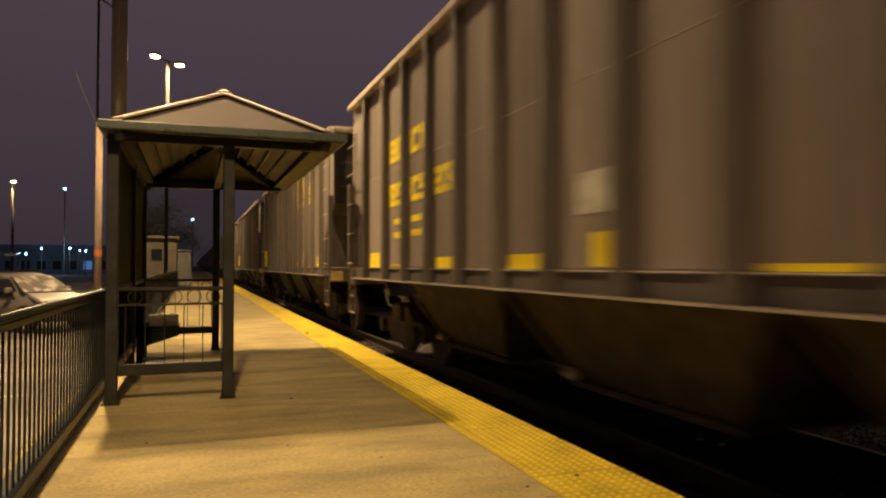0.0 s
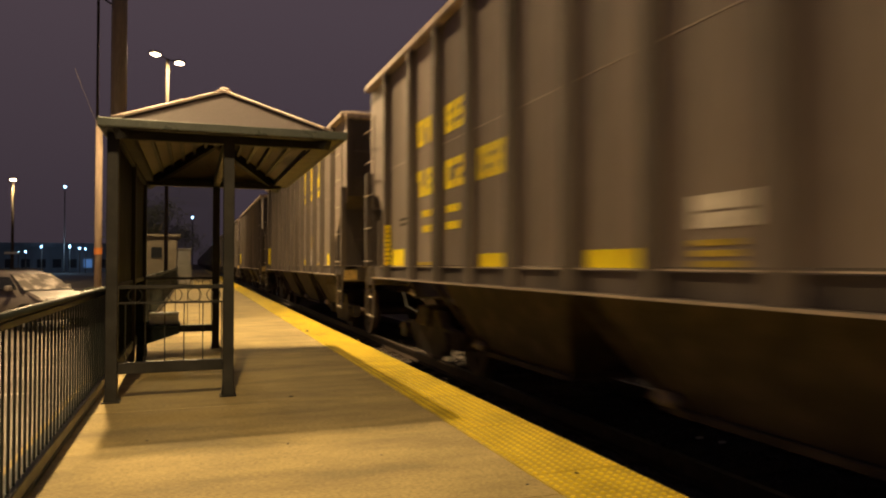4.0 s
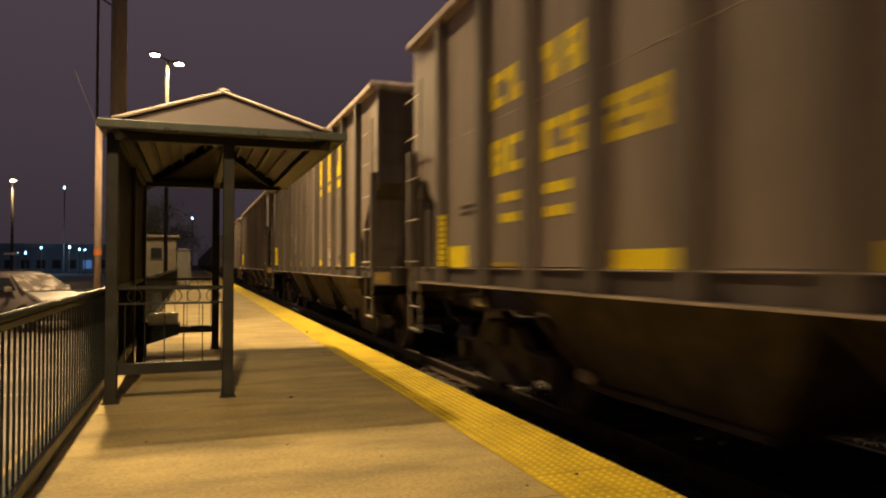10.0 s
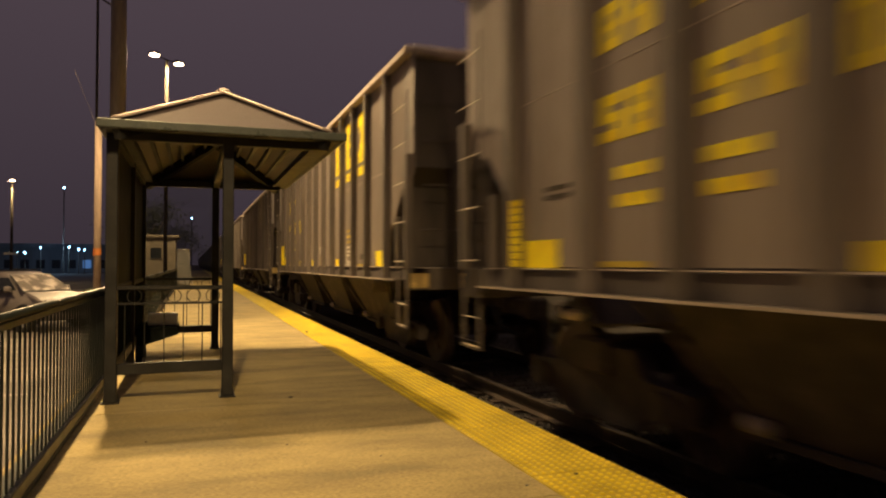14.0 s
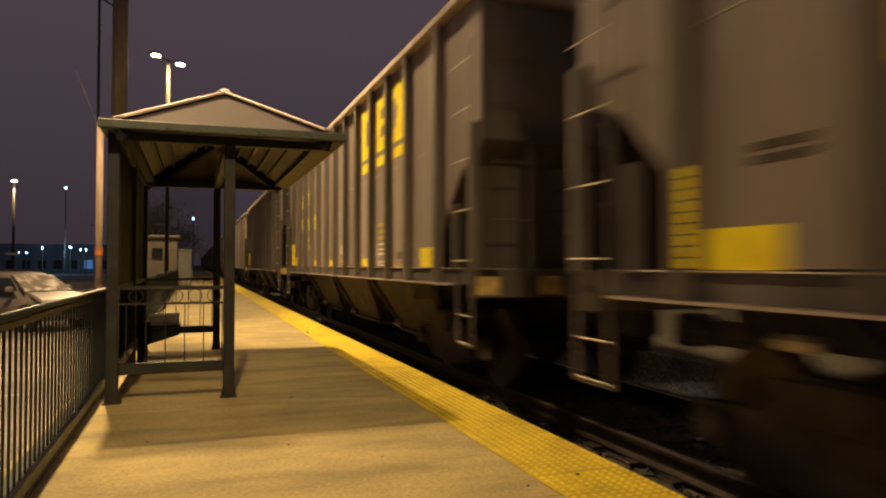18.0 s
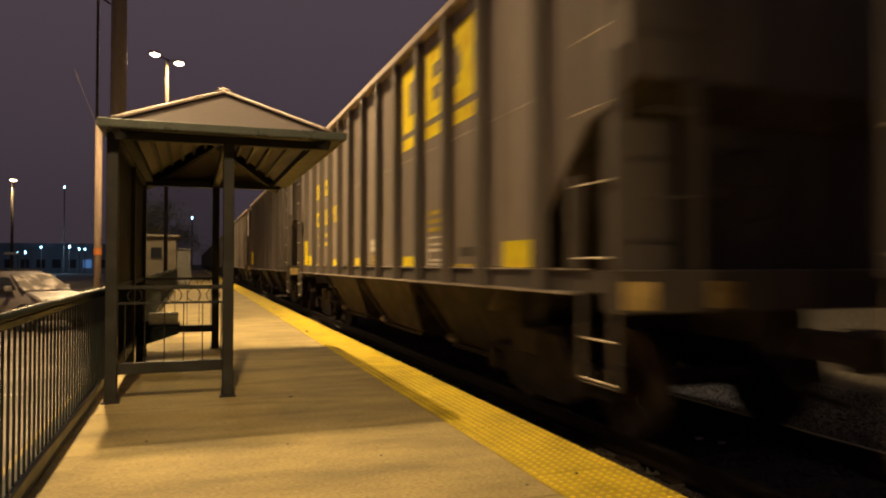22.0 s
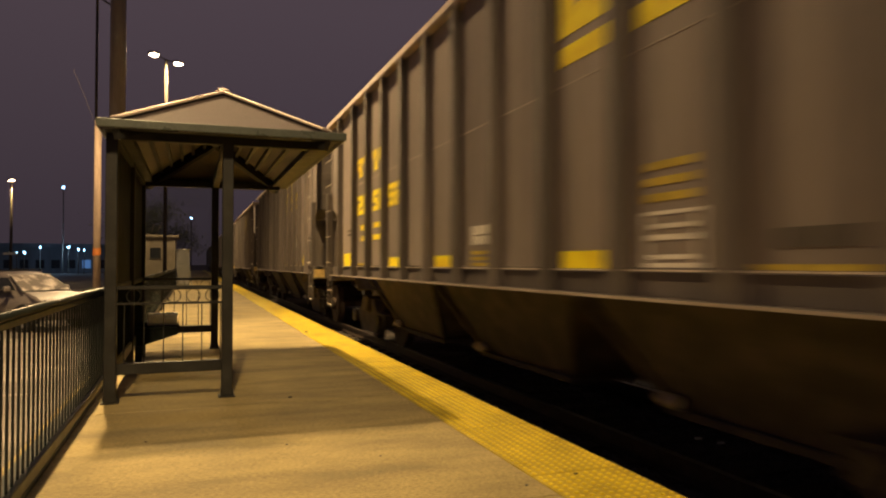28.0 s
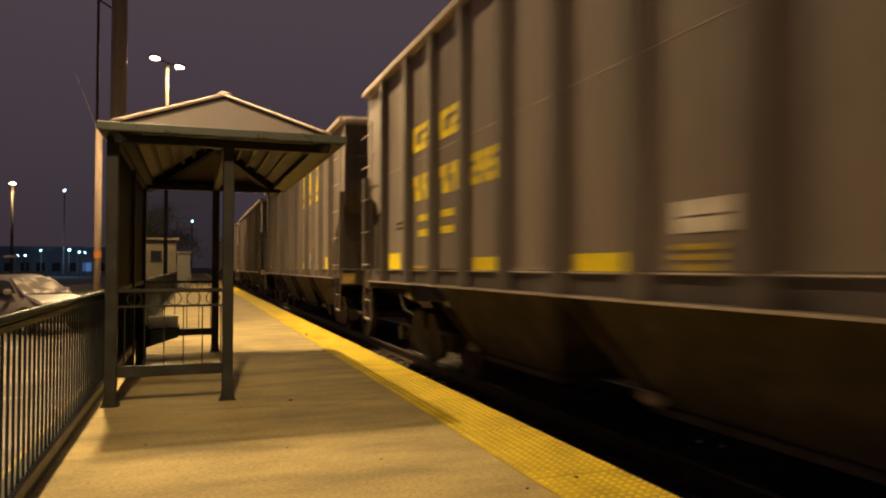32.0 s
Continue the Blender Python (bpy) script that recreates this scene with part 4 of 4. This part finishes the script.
# painted bays
for k in range(9):
    solid("bay_line", box(B(), -7.2, -2.2, 3.0 + k * 2.75, 3.1 + k * 2.75, LOTZ, LOTZ + .005), PAINTLINE, "worn white painted parking bay line", "road marking", "structure")

# wooden utility pole with an orange band, and its guy wires
up = thing("utility_pole", "weathered wooden utility pole with an orange marker", "utility pole", -2.17, 18.6, LOTZ)
part("shaft", tube(B(), (0, 0, 0), (0, 0, 5.3), .088, 14, .075), WOODPOLE, up, smooth=True)
part("marker", tube(B(), (0, 0, 2.06), (0, 0, 2.22), .092, 14), ORANGE, up, "orange reflective marker")
part("guy_wire", tube(B(), (-.08, 0, 5.28), (-.55, .1, 6.52), .004, 5), SHADEDSTEEL, up)
# dark shaft added for the faint line above the utility pole
po = thing("mast", "slim dark shaft added for the faint line above the utility pole", "mast", -2.86, 24, LOTZ)
part("shaft", tube(B(), (0, 0, 0), (0, 0, 15), .05, 10, .035), POLEFAR, po)
part("bracket", beam(B(), (0, -.1, 10.2), (.5, -.1, 9.9), .03, .05), POLEFAR, po)

# small white shed and cabinet beside the platform further on
sh = thing("shed", "small cream-walled equipment shed with a dark window", "shed", -1.95, 46, -.62)
part("wall", box(B(), -.85, .95, 0, 3.0, 0, 3.5, .02), STUCCO, sh)
part("roof", box(B(), -1.05, 1.15, -.2, 3.2, 3.5, 3.66, .03), STUCCO, sh, "flat roof slab")
wd = part("window", box(B(), -.49, .13, -.03, .01, 2.25, 2.87), DARKGLASS, sh, "dark window pane")
part("frame", box(B(), -.52, .16, -.045, -.02, 2.18, 2.25), TRIMBLACK, wd)
part("door", box(B(), .951, .985, .8, 1.7, .0, 2.1, .005), CABINET, sh)
cb = thing("electrical_cabinet", "pale grey metal electrical cabinet on the platform's back edge", "cabinet", -.50, 42, 0)
part("body", box(B(), -.35, .35, -.3, .3, .06, 2.05, .02), CABINET, cb)
part("plinth", box(B(), -.4, .4, -.35, .35, 0, .06), EDGE, cb)
part("door", box(B(), -.30, .30, -.315, -.302, .15, 1.95, .004), CABINET, cb)
part("cap", box(B(), -.38, .38, -.34, .34, 2.05, 2.1, .01), CABINET, cb)
lp = thing("leaning_pipe", "thin white pipe leaning against the grey cabinet", "pipe")
part("shaft", tube(B(), (-.02, 41.45, 0), (-.30, 41.64, 1.9), .03, 8), CABINET, lp)
# far low building across the yard and its lights
wh = thing("warehouse", "long dark low warehouse far across the yard", "building", -25, 165, -.62)
part("wall", box(B(), -14, 11, 0, 20, 0, 5.4), DARKWALL, wh)
part("roof", box(B(), -14.5, 11.5, -.5, 20.5, 5.4, 6.2), DARKWALL, wh)
for k in range(7):
    w = part("window", box(B(), -11.5 + k * 2.9, -9.9 + k * 2.9, -.06, .02, 1.0, 2.8), DARKGLASS if k not in (5,) else BLUEWIN, wh, "bluish lit window" if k == 5 else "")
for x, y, h, s in ((-23.35, 150, 15.9, 1.1), (2.7, 88, 9.9, .75), (-.24, 130, 9.3, .9), (-22.4, 150, 4.5, 1.2), (-27.2, 150, 4.4, .7), (-29.8, 150, 3.4, .8), (-31, 150, 3.3, .7), (-20.7, 150, 4.1, .7), (-19.7, 150, 4.0, .7)):
    p = thing("yard_light", "far yard lamp shining cold blue-white", "street lamp", x, y, -.62, group="far yard lamps")
    part("pole", tube(B(), (0, 0, 0), (0, 0, h + .5), .10, 8), UNDER, p)
    part("lens", tube(B(), (0, 0, h + .5), (0, 0, h + .85), .15 * s, 10, .11 * s), COOLLENS, p, "glowing cold lens")


def tree(x, y, z, h, seed):
    rnd = random.Random(seed)
    t = thing("tree", "dark leafy tree standing behind the platform at night", "tree", x, y, z)
    bm = B()
    tube(bm, (0, 0, 0), (.1, 0, h * .45), .17, 10, .11)
    tips = []
    for i in range(9):
        a, r = rnd.uniform(0, 6.28), rnd.uniform(.2, .38) * h
        q = Vector((math.cos(a) * r, math.sin(a) * r, h * rnd.uniform(.55, .92)))
        tube(bm, (.1, 0, h * rnd.uniform(.3, .45)), q, .06, 6, .015)
        tips.append(q)
    part("trunk", bm, BARK, t)
    vs, fs = [], []
    for q in tips + [tp * .75 + Vector((0, 0, .25 * h)) for tp in tips]:
        for _ in range(220):
            c = q + Vector((rnd.gauss(0, .11 * h), rnd.gauss(0, .11 * h), rnd.gauss(0, .08 * h)))
            u = Vector((rnd.uniform(-1, 1), rnd.uniform(-1, 1), rnd.uniform(-1, 1))).normalized()
            v = u.orthogonal().normalized()
            s = rnd.uniform(.04, .10)
            k = len(vs)
            vs += [c - u * s, c + v * s * .5, c + u * s, c - v * s * .5]
            fs.append((k, k + 1, k + 2, k + 3))
    me = bpy.data.meshes.new("crown")
    me.from_pydata(vs, [], fs)
    me.materials.append(LEAF)
    ob = new("crown", me)
    ob.parent = t


tree(-3.6, 56, -.62, 6.5, 1)
tree(-1.9, 62, -.62, 5.5, 2)


# shrub at the utility pole's foot
sb = thing("shrub", "small dark green shrub at the foot of the utility pole", "shrub", -2.15, 17.6, LOTZ)
rnd = random.Random(8)
vs, fs = [], []
for _ in range(900):
    d = Vector((rnd.gauss(0, 1), rnd.gauss(0, 1), abs(rnd.gauss(0, 1)))).normalized() * rnd.uniform(.1, .36)
    c = Vector((0, 0, .95)) + d
    u = Vector((rnd.uniform(-1, 1), rnd.uniform(-1, 1), rnd.uniform(-1, 1))).normalized()
    v, k, s = u.orthogonal().normalized(), len(vs), rnd.uniform(.02, .045)
    vs += [c - u * s, c + v * s * .6, c + u * s, c - v * s * .6]
    fs.append((k, k + 1, k + 2, k + 3))
me = bpy.data.meshes.new("foliage")
me.from_pydata(vs, [], fs)
me.materials.append(LEAF)
piece("foliage", me, sb)
part("stem", tube(B(), (0, 0, 0), (0, 0, 1.1), .03, 6), BARK, sb)

# bits of litter on the platform
for x, y, s in ((2.13, 3.62, .012), (.86, 6.60, .016), (1.77, 3.54, .009), (1.95, 12.75, .03), (-.30, 5.3, .008), (.62, 4.9, .008), (1.15, 4.4, .007), (2.4, 9.2, .012)):
    bm = B()
    bmesh.ops.create_icosphere(bm, subdivisions=1, radius=s)
    for v in bm.verts:
        v.co = Vector((v.co.x * 1.3, v.co.y, v.co.z * .5)) * random.uniform(.75, 1.2)
        v.co.z += s * .45
    ob = solid("pebble", bm, TRIMBLACK, "small dark pebble lying on the platform", "pebble")
    ob["group"] = "litter on the platform"
    ob.location = (x, y, 0.004 if x > 1.87 else 0)


# scraps on the track bed
for x, y in ((4.40, 5.28), (4.48, 5.08), (6.07, 5.97)):
    ob = solid("litter_scrap", box(B(), -.035, .035, -.02, .02, 0, .02, .006), WHITE, "small white scrap lying between the rails", "litter")
    ob["group"] = "scraps on the track bed"
    ob.location = (x, y, -.375)


# ---- what moves ----
def motions():
    for k, c in cars.items():
        walk(c, [(t, pose(TC, car_place(k, t), RAILZ)) for t in range(0, 33)])
        seen = [n for n in range(0, 961) if -26 < car_place(k, n / 30) < 34]
        for w in c.children_recursive:
            if "axle" not in w:
                continue
            at = w.location.copy()
            steps = sorted({0, 960} | set(seen))
            a0 = rolled(seen[0] / 30) if seen else 0
            rows = []
            for n in steps:
                m = min(max(n, seen[0]), seen[-1]) if seen else 0
                turn = (rolled(m / 30) - a0) / WHEEL_R if seen else 0
                rows.append((n / 30, Matrix.Translation(at) @ Matrix.Rotation(turn, 4, "X")))
            walk(w, rows)


motions()
